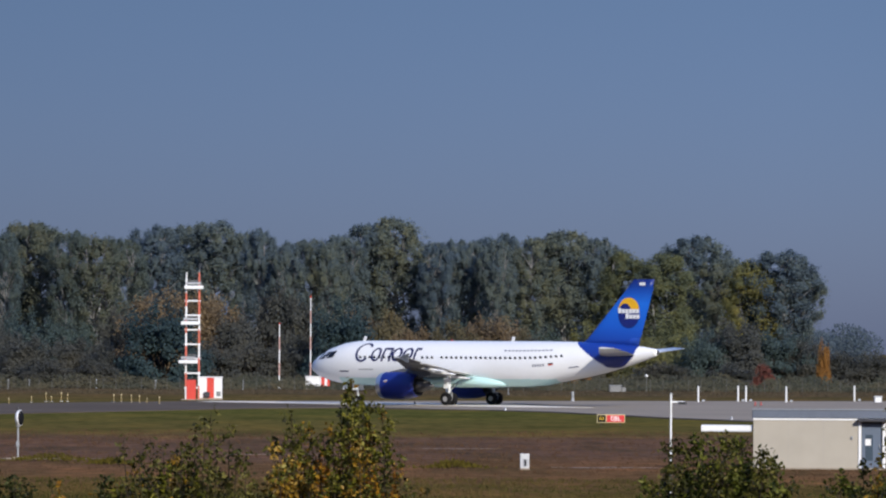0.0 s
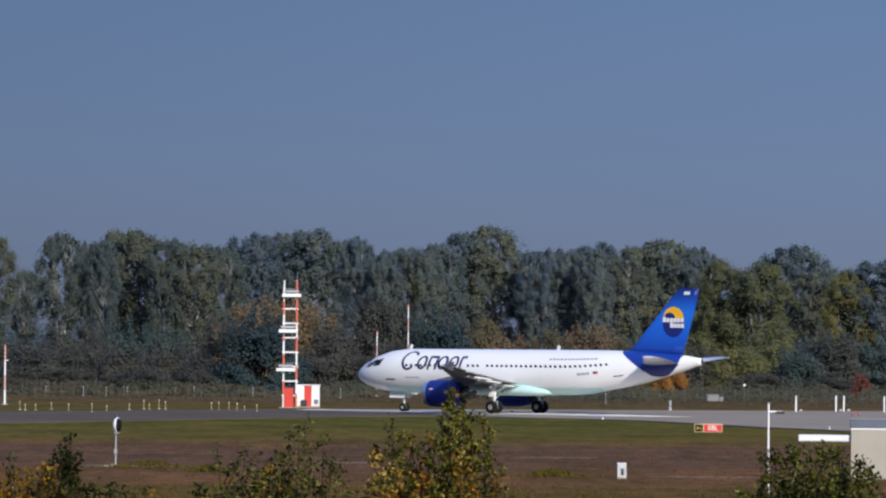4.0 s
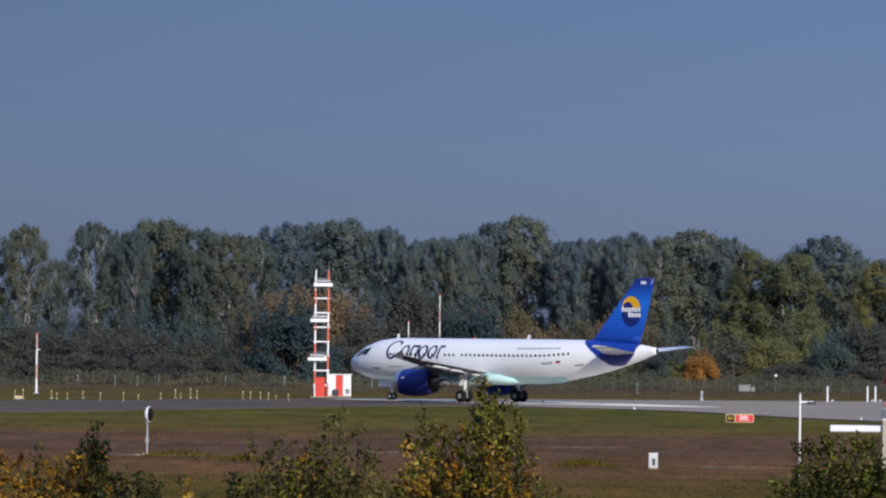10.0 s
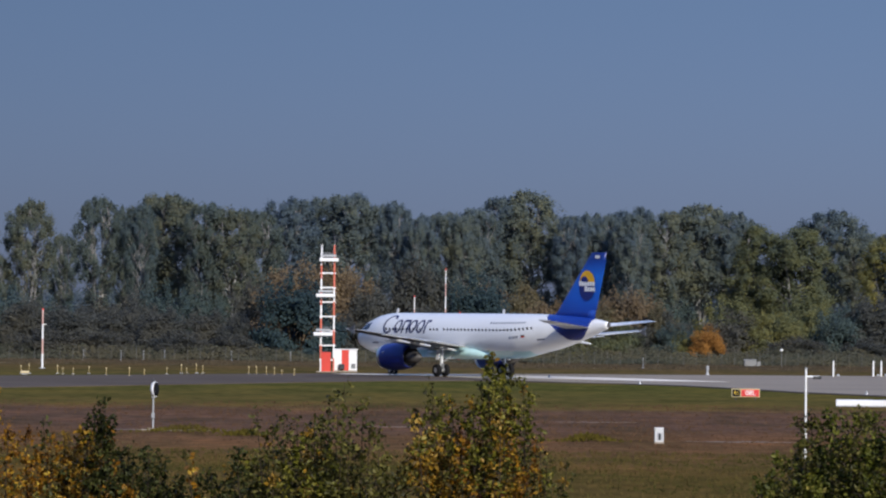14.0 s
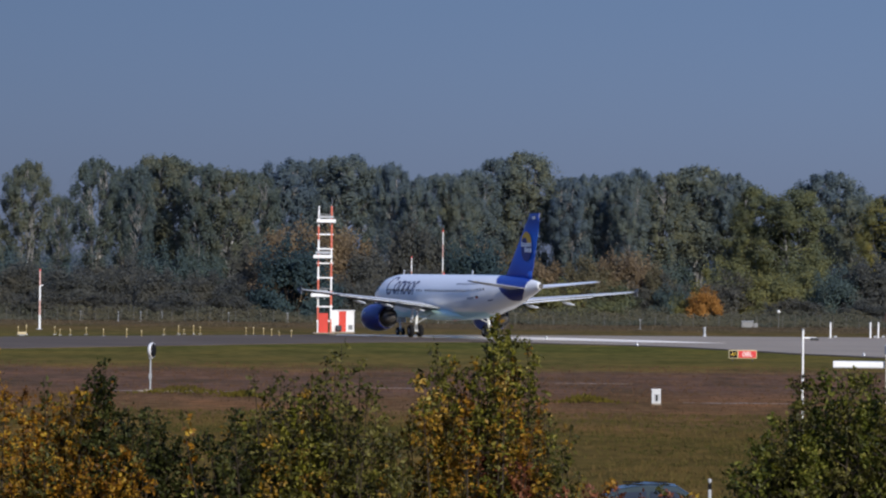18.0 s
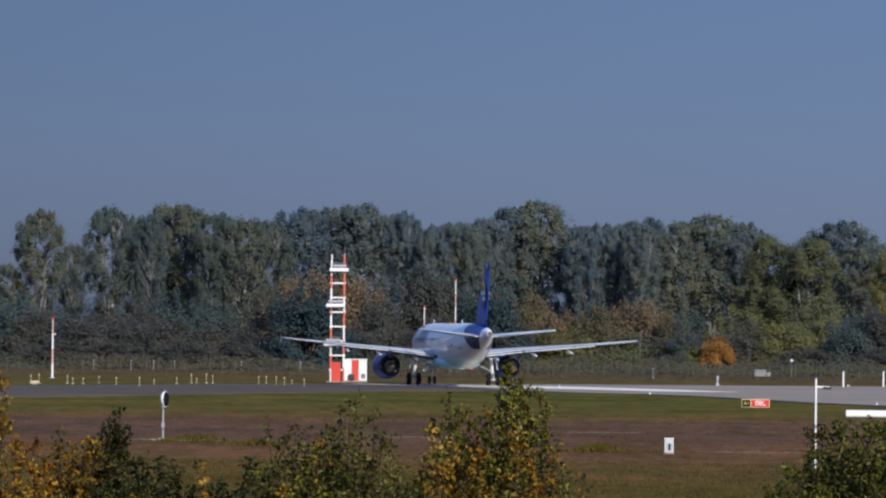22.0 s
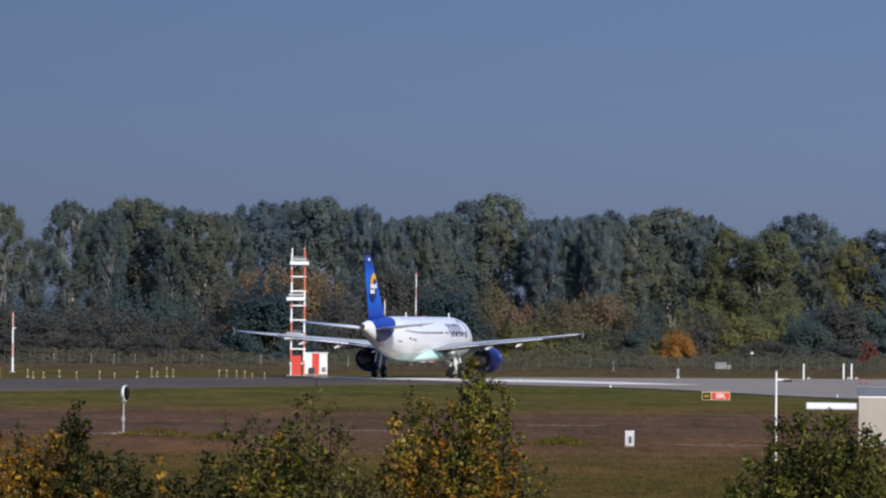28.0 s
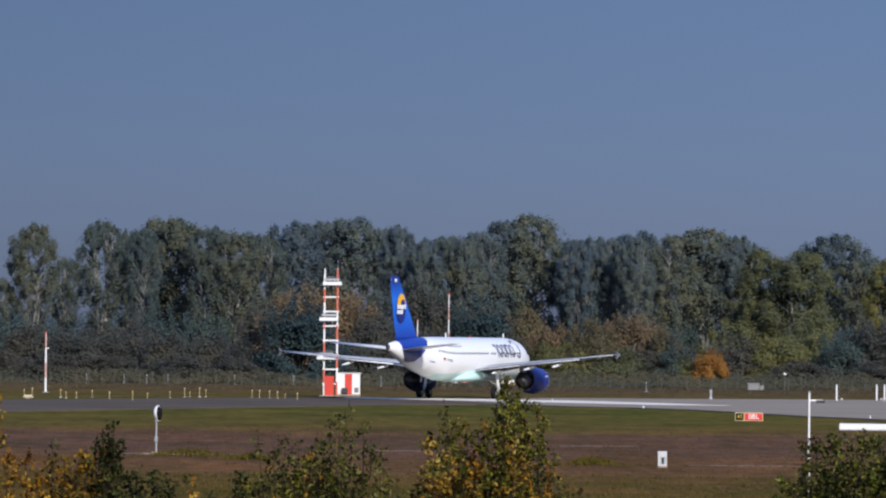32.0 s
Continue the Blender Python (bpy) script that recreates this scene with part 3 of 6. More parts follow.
SHRUBS = [
    ("deep_shrub", -18.3, 628, 1.73, 1.85, 211), ("deep_shrub", 5.4, 640, 1.84, 1.61, 216), ("dull_shrub", -9.0, 650, 1.55, 1.23, 306), ("russet_shrub", -13.5, 665, 1.90, 1.26, 147),
    ("russet_shrub", -18.9, 660, 2.09, 2.08, 220), ("russet_shrub2", -12.2, 655, 2.00, 1.65, 231), ("dull_shrub", -25.5, 672, 1.74, 1.13, 82), ("russet_shrub", 26.2, 645, 1.55, 1.55, 119),
    ("tan_shrub", 20.9, 642, 1.30, 1.48, 156), ("russet_shrub2", 15.4, 645, 1.28, 1.30, 132), ("tan_shrub", 11.3, 655, 1.55, 1.38, 22), ("tan_shrub", 2.4, 652, 1.50, 1.2, 80), ("tan_shrub", 30.2, 640, 1.15, 1.0, 200), ("russet_shrub", 7.6, 660, 1.66, 1.11, 41),
    ("dull_shrub", -2.6, 670, 2.22, 1.55, 23), ("dull_shrub", -54.4, 640, 1.24, 1.34, 236), ("dull_shrub", -47.6, 630, 1.11, 1.59, 320), ("dull_shrub", -42.0, 635, 1.06, 1.47, 143),
    ("dull_shrub", -35.7, 630, 1.07, 1.46, 265), ("dull_shrub", -30.0, 635, 1.02, 1.33, 273), ("dull_shrub2", -25.4, 630, 0.89, 1.19, 331), ("dark_shrub", -58.3, 650, 1.44, 1.50, 241),
    ("dull_shrub2", -40.7, 650, 1.27, 1.23, 358), ("dull_shrub2", 30.7, 640, 1.02, 1.08, 175), ("dark_shrub", 31.6, 635, 0.82, 0.93, 74), ("amber_shrub", 35.8, 632, 0.76, 0.82, 344),
    ("olive_shrub", 32.8, 634, 0.65, 0.67, 100), ("dull_shrub2", 40.4, 650, 1.04, 1.50, 34), ("olive_shrub", 45.7, 650, 1.12, 1.50, 211), ("olive_shrub", 51.0, 660, 1.48, 1.39, 103),
    ("dark_shrub", 54.9, 650, 1.21, 1.37, 325), ("dull_shrub", 59.4, 650, 1.49, 1.50, 323), ("scarlet_shrub", 60.8, 630, 0.55, 0.45, 225), ("dark_shrub", 65.6, 650, 1.30, 1.37, 141),
    ("amber_shrub", 69.8, 640, 1.02, 0.30, 94), ("dull_shrub", 68.6, 650, 1.10, 1.09, 182), ("dull_shrub", 73.2, 650, 0.83, 1.37, 223), ("dull_shrub2", 77.8, 650, 0.77, 1.50, 301),
    ("dull_shrub", 82.4, 650, 0.85, 1.50, 164), ("dark_shrub", -64.5, 700, 1.43, 1.47, 324), ("dull_shrub", -63.4, 640, 1.22, 1.48, 285), ("dull_shrub2", -67.2, 640, 1.21, 1.48, 101),
    ("dull_shrub2", -12.1, 635, 0.92, 1.47, 165), ("dull_shrub", -6.2, 640, 0.93, 1.48, 51), ("dull_shrub2", -0.2, 645, 1.02, 1.36, 31), ("dull_shrub", 8.9, 640, 0.97, 1.48, 117),
    ("olive_shrub", 16.4, 640, 0.92, 1.61, 142), ("olive_shrub", 23.2, 640, 0.86, 1.48, 298), ("dull_shrub", 27.7, 640, 0.87, 0.81, 315), ("dark_shrub", -38.7, 680, 1.61, 1.43, 121),
    ("dull_shrub2", -43.4, 680, 1.27, 1.43, 62), ("dark_shrub", -32.5, 685, 1.44, 1.44, 169), ("dull_shrub2", 3.0, 685, 1.57, 1.44, 90), ("dark_shrub", 7.0, 685, 1.50, 1.30, 148),
    ("dull_shrub2", 19.1, 685, 1.53, 1.58, 235), ("dark_shrub", 23.7, 680, 1.60, 1.43, 13), ("dull_shrub", -10.0, 690, 1.48, 1.45, 21), ("dark_shrub", 33.9, 690, 1.40, 1.59, 182),
    ("olive_shrub", 41.3, 680, 1.53, 1.43, 357), ("dark_shrub", -53.8, 680, 1.20, 1.43, 42), ("dull_shrub2", -48.9, 690, 1.32, 1.30, 146), ("dark_shrub", -17.6, 700, 1.66, 1.62, 345),
    ("dull_shrub2", -4.4, 700, 1.40, 1.32, 167), ("dark_shrub", 14.4, 690, 1.42, 1.30, 9), ("dull_shrub", 29.0, 690, 1.57, 1.30, 165), ("dark_shrub", 56.6, 690, 1.27, 1.59, 147),
    ("dull_shrub", 61.5, 690, 1.28, 1.45, 164), ("dark_shrub", 67.1, 690, 1.37, 1.45, 78), ("dull_shrub2", -49.9, 622, 0.58, 1.57, 333), ("dull_shrub", -42.6, 622, 0.57, 1.44, 210),
    ("dull_shrub2", -33.1, 622, 0.55, 1.57, 317), ("dull_shrub", -26.5, 622, 0.50, 1.31, 348), ("dull_shrub", 48.0, 640, 0.58, 1.48, 39), ("dull_shrub2", 57.1, 640, 0.53, 1.34, 150)]


def make_woods():
    def poplars(bare, label, seeds, leaf=HAZED_GREEN, leaves=19000, **how):
        return [tree_thing("poplar", 24, 9.4, bare, leaves, 0.18, leaf, BARK, label, seed, **how) for seed in seeds]
    kinds = {
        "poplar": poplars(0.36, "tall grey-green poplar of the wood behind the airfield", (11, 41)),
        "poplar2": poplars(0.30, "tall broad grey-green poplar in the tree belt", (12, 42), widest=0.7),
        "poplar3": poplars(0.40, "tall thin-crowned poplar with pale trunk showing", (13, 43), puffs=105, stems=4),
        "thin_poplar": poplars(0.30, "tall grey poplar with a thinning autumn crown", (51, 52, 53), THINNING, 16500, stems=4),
        "olive_tree": [tree_thing("broadleaf_tree", 24, 9.4, 0.16, 22000, 0.18, OLIVE, BARK, "yellowing olive-green tree in the tree belt", 14, coarse=1.25, widest=0.55)],
        "olive_tree2": [tree_thing("broadleaf_tree", 24, 9.4, 0.06, 24000, 0.18, OLIVE, BARK, "broad yellow-green autumn tree leafy to the ground", 15, puffs=110, coarse=1.35, widest=0.45)],
    }
    place(kinds, TALL, "trees of the wood")
    kinds = {
        "dark_shrub": [shrub_thing("shrub", 6, 7, 11000, 0.14, DEEP, "dark green rounded shrub at the wood's edge", 21)],
        "deep_shrub": [shrub_thing("shrub", 6, 7, 11000, 0.14, NIGHT, "very dark green dome-shaped shrub at the wood's edge", 29)],
        "dull_shrub": [shrub_thing("shrub", 6, 7, 11000, 0.14, DULL, "dull brown-green shrub at the wood's edge", 22)],
        "dull_shrub2": [shrub_thing("shrub", 6, 7, 11000, 0.14, DULL, "scrubby grey-brown shrub behind the fence", 23)],
        "russet_shrub": [shrub_thing("shrub", 6, 7, 11000, 0.14, RUSSET, "russet autumn shrub under the poplars", 24)],
        "russet_shrub2": [shrub_thing("shrub", 6, 7, 11000, 0.14, RUSSET, "tan-brown autumn shrub under the poplars", 25)],
        "tan_shrub": [shrub_thing("shrub", 6, 7, 11000, 0.14, TAN, "olive-tan autumn shrub under the poplars", 30)],
        "olive_shrub": [shrub_thing("shrub", 6, 7, 11000, 0.14, OLIVE, "olive-green shrub at the wood's edge", 26)],
        "amber_shrub": [shrub_thing("shrub", 6, 7, 11000, 0.14, AMBER, "bright orange autumn shrub behind the fence", 27)],
        "scarlet_shrub": [shrub_thing("shrub", 6, 7, 11000, 0.14, SCARLET, "small red-leaved autumn shrub behind the fence", 28)],
    }
    place(kinds, SHRUBS, "shrubs at the wood's edge")
    for ob, m in later:
        ob.matrix_basis = m


def make_far_woods():
    """The far woods beyond the belt, haze painted into their leaves: clumps of trees as one piece of stuff."""
    rnd, npr = random.Random(5), np.random.default_rng(5)
    pts = []
    for k in range(170):
        x = -450 + 900 * (k + rnd.random()) / 170
        y, h, w = 1500 + rnd.uniform(-90, 120), rnd.uniform(11, 15), rnd.uniform(8, 12)
        d = npr.normal(size=(1500, 3))
        d = d / np.linalg.norm(d, axis=1)[:, None] * (npr.random(1500)[:, None] ** 0.4)
        pts.append(np.array([x, y, h * 0.52]) + d * np.array([w, w, h * 0.5]))
    p = np.concatenate(pts)
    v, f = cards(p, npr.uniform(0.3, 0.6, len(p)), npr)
    ob = part("far_woods", mesh_of("far_woods", v.tolist(), f.tolist(), [FAR_HAZED_GREEN]))
    tagged(ob, "low hazy woods on the horizon", "woods", kind="stuff")


def make_scrub():
    """Brambles and tall weeds along the wood's foot, behind the fence: one piece of stuff."""
    npr = np.random.default_rng(17)
    n = 60000
    x, y = npr.uniform(-80, 86, n), npr.uniform(609, 634, n)
    swell = np.array([noise.noise(Vector((a * 0.16, b * 0.10, 4.0))) + 0.5 * noise.noise(Vector((a * 0.6, b * 0.3, 9.0))) for a, b in zip(x, y)])
    tall = np.clip(1.3 + 1.7 * swell, 0.3, 3.6) * np.clip((y - 606) / 12, 0.35, 1.0)
    p = np.stack([x, y, tall * npr.random(n) ** 0.55], 1)
    way = np.stack([npr.normal(0, 0.5, n), npr.normal(-0.7, 0.4, n), npr.normal(0.6, 0.4, n)], 1)
    v, f = cards(p, npr.uniform(0.09, 0.2, n), npr, way)
    ob = part("scrub", mesh_of("scrub", v.tolist(), f.tolist(), [SCRUB]))
    tagged(ob, "dull brown-green brambles along the wood's foot", "undergrowth", kind="stuff")


SCRUB = leafage("bramble_leaves", [(0.0, (0.058, 0.064, 0.048)), (0.4, (0.084, 0.080, 0.052)), (0.75, (0.108, 0.094, 0.056)), (1.0, (0.140, 0.105, 0.056))], 0.85, 0.4, 0.35, 0.0, 1.9, 0.13)
make_woods()
make_far_woods()
make_scrub()

# ---- things on the airfield ----
def banded_pole(name, x, y, h, r, bands, label, category, top=None):
    """A pole of painted lengths, one part each."""
    t = thing(name, pose(x, y, 0), label, category)
    for k in range(bands):
        part("pole_section", tube((0, 0, h * k / bands), (0, 0, h * (k + 1) / bands), r * (1 - 0.35 * k / bands), r * (1 - 0.35 * (k + 1) / bands), 8),
             WHITE if k % 2 == 0 else FADED_RED, t)
    part("foot_plate", boxed((0, 0, 0.03), (r * 5, r * 5, 0.08), 0.01), STEEL, t)
    if top:
        part("tip_lamp", tube((0, 0, h), (0, 0, h + top), r * 0.9, r * 0.5, 8), RED, t)
    return t


FADED_RED = surface("faded_red_paint", (0.48, 0.30, 0.26), 0.6, vary=0.15)


def make_glide_mast():
    """Lattice mast of a glide path station, with three aerial boxes, and its equipment cabin."""
    h, half, dep = 12.3, 0.66, 0.55
    t = thing("antenna_mast", pose(-11.1, 492, 0), "red and white lattice antenna mast with white aerial boxes", "antenna mast")
    legs = [(-half, -dep), (half, -dep), (-half, dep), (half, dep)]
    for i, (x, y) in enumerate(legs):
        n = 9
        top = h + (0.7 if i in (1, 2) else 0.0)
        for k in range(n):
            z0, z1 = top * k / n, top * (k + 1) / n
            part("leg_section", boxed((x, y, (z0 + z1) / 2), (0.16, 0.16, z1 - z0), 0.015), WHITE if (k % 2 == 0) == (i % 2 == 0) and k < 7 else ORANGE_RED if k % 2 or i % 2 else WHITE, t)
    for k in range(8):
        z = 1.25 + 1.48 * k
        for y in (-dep, dep):
            part("cross_bar", boxed((0, y, z), (2 * half + 0.3, 0.11, 0.15), 0.01), WHITE, t)
        for x in (-half, half):
            part("cross_bar", boxed((x, 0, z), (0.09, 2 * dep, 0.12), 0.01), WHITE, t)
            part("diagonal", tube((x, -dep, z), (x, dep, z + 1.5), 0.03, None, 5), WHITE, t)
    for z, x in ((3.9, -0.42), (7.85, -0.2), (11.5, 0.12)):
        b = part("aerial_box", boxed((x, -dep - 0.35, z), (1.95, 0.4, 0.36), 0.04), WHITE, t, "white aerial box")
        part("reflector", boxed((x, -dep - 0.12, z + 0.42), (1.5, 0.05, 0.25), 0.01), STEEL, b)
        part("bracket", boxed((x - 0.4, -dep - 0.1, z - 0.34), (0.1, 0.35, 0.12), 0.01), STEEL, b)
        part("bracket", boxed((x + 0.4, -dep - 0.1, z - 0.34), (0.1, 0.35, 0.12), 0.01), STEEL, b)
        part("work_platform", boxed((0.05, 0.05, z + 0.7), (1.4, 0.9, 0.05), 0.01), STEEL, t)
    part("lightning_rod", tube((half, dep, h + 0.6), (half, dep, h + 1.7), 0.03, 0.012, 6), STEEL, t)
    part("red_base_panel", boxed((-0.1, -dep - 0.12, 1.05), (0.95, 0.06, 2.0), 0.01), RED, t)
    part("footing", boxed((0, 0, -0.02), (2.2, 1.9, 0.2), 0.03), CONCRETE, t)

    c = thing("equipment_cabin", pose(-9.35, 494, 0), "white cabin with a broad red stripe at the mast's foot", "cabin")
    for x, w, m in ((-0.72, 0.86, WHITE), (0.08, 0.74, RED), (0.86, 0.82, WHITE)):
        part("wall_panel", boxed((x, 0, 1.22), (w, 2.2, 2.12), 0.015), m, c)
    part("roof", boxed((0.07, 0, 2.33), (2.6, 2.36, 0.1), 0.03), WHITE, c)
    part("plinth", boxed((0.07, 0, 0.08), (2.5, 2.3, 0.2), 0.02), CONCRETE, c)
    d = part("louvre", boxed((0.92, -1.12, 0.62), (0.44, 0.04, 0.5), 0.01), GREY, c)
    for k in range(4):
        part("slat", boxed((0.92, -1.15, 0.46 + 0.11 * k), (0.4, 0.03, 0.04)), DARK, d)
    part("air_conditioner", boxed((-0.28, -1.25, 0.55), (0.6, 0.3, 0.55), 0.03), DARK, c)


def make_far_cabin():
    c = thing("equipment_cabin", pose(2.1, 618, 0), "white cabin with a red end by the far masts", "cabin")
    part("wall_panel", boxed((-0.5, 0, 0.85), (2.0, 2.0, 1.5), 0.02), WHITE, c)
    part("wall_panel", boxed((0.72, 0, 0.85), (0.42, 2.0, 1.5), 0.02), RED, c)
    part("wall_panel", boxed((1.1, 0, 0.85), (0.32, 2.0, 1.5), 0.02), WHITE, c)
    part("wall_panel", boxed((1.42, 0, 0.85), (0.32, 2.0, 1.5), 0.02), RED, c)
    part("roof", boxed((0.05, 0, 1.66), (3.3, 2.2, 0.1), 0.03), WHITE, c)
    part("plinth", boxed((0.05, 0, 0.05), (3.1, 2.1, 0.14), 0.02), CONCRETE, c)


def make_shed():
    """A flat-roofed beige hut with a glazed door bay and a white canopy at its flank."""
    s = thing("hut", pose(20.95, 222, 0, 0, 0, -5.4), "beige flat-roofed hut with slate-blue roof edge", "hut")
    w, d, h = 8.2, 3.4, 2.34
    part("wall", boxed((2.42, 0.0, h / 2), (4.84, 0.16, h), 0.01), BEIGE, s)
    part("wall", boxed((7.15, 0.0, h / 2), (2.1, 0.16, h), 0.01), BEIGE, s)
    part("wall", boxed((5.47, 0.0, h - 0.06), (1.26, 0.158, 0.12)), BEIGE, s)
    part("wall", boxed((0.08, d / 2 + 0.04, h / 2), (0.16, d - 0.12, h), 0.01), BEIGE, s)
    part("wall", boxed((w - 0.08, d / 2 + 0.04, h / 2), (0.16, d - 0.12, h), 0.01), BEIGE, s)
    part("wall", boxed((w / 2, d, h / 2), (w - 0.34, 0.16, h), 0.01), BEIGE, s)
    for k in range(2):
        part("wall_joint", boxed((1.62 + k * 1.62, -0.081, h / 2), (0.012, 0.01, h - 0.1)), surface_joint, s)
    part("roof", boxed((w / 2, d / 2, h + 0.2), (w + 0.1, d + 0.3, 0.4), 0.03), ROOF, s, "slate-blue roof edge")
    dr = part("door", boxed((5.47, 0.03, 1.09), (0.92, 0.06, 2.1), 0.01), DOOR_GREY, s, "blue-grey glazed door")
    part("pane", boxed((5.35, -0.012, 1.0), (0.34, 0.02, 1.2), 0.004), PANE, dr)
    part("notice", boxed((5.30, -0.035, 1.25), (0.26, 0.01, 0.3)), WHITE, dr)
    part("handle", tube((5.82, -0.06, 1.0), (5.82, -0.06, 1.16), 0.015), STEEL, dr)
    part("door_frame", boxed((4.92, -0.03, 1.1), (0.14, 0.2, 2.2), 0.01), WHITE, s, "white door frame")
    part("door_frame", boxed((6.03, -0.03, 1.1), (0.14, 0.2, 2.2), 0.01), WHITE, s, "white door frame")
    part("awning", boxed((5.5, -0.25, 2.26), (1.4, 0.5, 0.14), 0.03), DARK, s, "dark door awning")
    part("eaves_trim", boxed((w / 2, -0.095, h - 0.045), (w, 0.03, 0.09), 0.008), WHITE, s, "white trim under the roof edge")
    part("transom", boxed((5.47, 0.02, 2.17), (0.96, 0.05, 0.1)), BLACK, s, "dark strip above the door")
    part("roof_edge_cap", boxed((w / 2, -0.16, h + 0.41), (w + 0.12, 0.06, 0.05), 0.01), GREY, s, "pale metal edge along the roof")
    part("gutter_pipe", tube((6.95, -0.12, 0.05), (6.95, -0.12, h - 0.1), 0.04, None, 8), WHITE, s, "white downpipe")
    part("lamp", boxed((4.55, -0.12, 1.45), (0.10, 0.08, 0.16), 0.02), GREY, s, "small grey wall box")
    part("plinth", boxed((w / 2, d / 2, -0.02), (w + 0.3, d + 0.3, 0.14), 0.02), CONCRETE, s)
    c = part("canopy", boxed((-1.22, 0.9, 1.86), (2.4, 1.6, 0.27), 0.02), WHITE, s, "white flat canopy")
    for k in range(5):
        part("canopy_edge", boxed((-2.2 + 0.48 * k, 0.1, 1.71), (0.44, 0.04, 0.04), 0.005), GREY_WHITE, c)


surface_joint = surface("cladding_joint", (0.279, 0.262, 0.238), 0.8)
PANE = glass("dark_window_glass", (0.05, 0.07, 0.09))


def text_on(name, body, size, loc, mat, parent, turn=(90, 0, 0)):
    cu = bpy.data.curves.new(name, "FONT")
    cu.body, cu.size, cu.extrude = body, size, 0.004
    cu.align_x, cu.align_y = "CENTER", "CENTER"
    ob = new("text_source", cu)
    bpy.context.view_layer.update()
    me = bpy.data.meshes.new_from_object(ob.evaluated_get(bpy.context.evaluated_depsgraph_get()))
    bpy.data.objects.remove(ob)
    me.transform(pose(*loc, *turn))
    me.materials.clear()
    me.materials.append(mat)
    return part(name, me, None, parent)


def make_signs():
    s = thing("taxiway_sign", pose(22.1, 342, 0), "yellow-edged black and red runway holding sign", "sign")
    part("frame", boxed((0, 0.06, 0.5), (2.0, 0.24, 0.60), 0.02), SIGN_EDGE, s)
    part("black_panel", boxed((-0.665, -0.07, 0.5), (0.57, 0.03, 0.50), 0.01), BLACK, s)
    part("red_panel", boxed((0.32, -0.07, 0.5), (1.27, 0.03, 0.50), 0.01), SIGN_RED, s)
    text_on("lettering", "A1", 0.34, (-0.66, -0.09, 0.5), SIGN_YELLOW, s)
    text_on("lettering", "08L", 0.50, (0.34, -0.09, 0.5), WHITE, s)
    for x in (-0.7, 0.7):
        part("leg", boxed((x, 0.06, 0.1), (0.06, 0.06, 0.24), 0.01), DARK, s)

    b = thing("distance_marker", pose(10.22, 219, 0), "small white marker box with a dark figure", "marker box")
    part("box", boxed((0, 0, 0.36), (0.41, 0.3, 0.62), 0.02), MARKER_WHITE, b)
    part("cap", boxed((0, 0, 0.685), (0.44, 0.34, 0.04), 0.01), WHITE, b)
    part("recess", boxed((0.03, -0.152, 0.30), (0.25, 0.012, 0.36)), GREY_WHITE, b)
    part("bar_mark", boxed((0.02, -0.163, 0.29), (0.09, 0.012, 0.28)), BLACK, b)
    part("bar_mark", boxed((0.0, -0.160, 0.44), (0.14, 0.012, 0.05)), GREY, b)
    part("base", boxed((0, 0, 0.0), (0.46, 0.4, 0.1), 0.02), CONCRETE, b)

    r = thing("sensor_head", pose(-13.82, 235.6, 0), "white drum on a grey post with a dark round face", "sensor")
    part("post", tube((0, 0, 0), (0, 0, 1.6), 0.048, 0.042, 10), STEEL, r)
    part("base_plate", boxed((0, 0, 0.03), (0.5, 0.5, 0.1), 0.02), CONCRETE, r)
    drum = lathe([(-0.05, 0.28), (-0.02, 0.34), (0.08, 0.385), (0.14, 0.385)], 24, "X")
    bmesh.ops.transform(drum, matrix=Matrix.Translation((0, 0, 1.98)) @ pose(0, 0, 0, 0, 0, -18), verts=drum.verts)
    dr = part("drum", drum, WHITE, r, "white drum")
    face = lathe([(0.138, 0.36), (0.16, 0.35), (0.17, 0.01)], 24, "X")
    bmesh.ops.transform(face, matrix=Matrix.Translation((0, 0, 1.98)) @ pose(0, 0, 0, 0, 0, -18), verts=face.verts)
    part("face", face, BLACK, dr, "black round face")
    part("yoke", boxed((0, 0, 1.6), (0.16, 0.34, 0.1), 0.02), STEEL, r)
    part("top_lamp", tube((0, 0, 2.36), (0, 0, 2.5), 0.06, 0.04, 8), DARK, r)
    part("cable_box", boxed((0.0, -0.1, 0.7), (0.16, 0.1, 0.26), 0.01), GREY, r)
    part("footing", boxed((1.1, -0.5, 0.0), (3.4, 1.2, 0.06), 0.02), CONCRETE, r)

    p = thing("lamp_post", pose(10.8, 140, 0), "slim white post with a short arm and fitting", "post")
    for k in range(3):
        part("post_section", tube((0, 0, 1.42 * k), (0, 0, 1.42 * (k + 1) - 0.03), 0.038 - 0.003 * k, 0.036 - 0.003 * k, 10), WHITE, p)
        part("collar", tube((0, 0, 1.42 * (k + 1) - 0.05), (0, 0, 1.42 * (k + 1)), 0.042, None, 10), GREY, p)
    part("arm", boxed((0.2, 0, 3.99), (0.4, 0.05, 0.05), 0.01), WHITE, p)
    part("fitting", boxed((0.33, 0, 3.96), (0.26, 0.12, 0.08), 0.02), DARK, p)
    part("foot_plate", boxed((0, 0, 0.02), (0.3, 0.3, 0.06), 0.01), STEEL, p)


SIGN_EDGE = surface("pale_yellow_sign_edge", (0.52, 0.43, 0.22), 0.5, vary=0.1)
SIGN_RED = surface("sign_red", (0.492, 0.025, 0.025), 0.4, vary=0.06)
SIGN_YELLOW = surface("sign_yellow", (0.656, 0.426, 0.025), 0.4, vary=0.06)


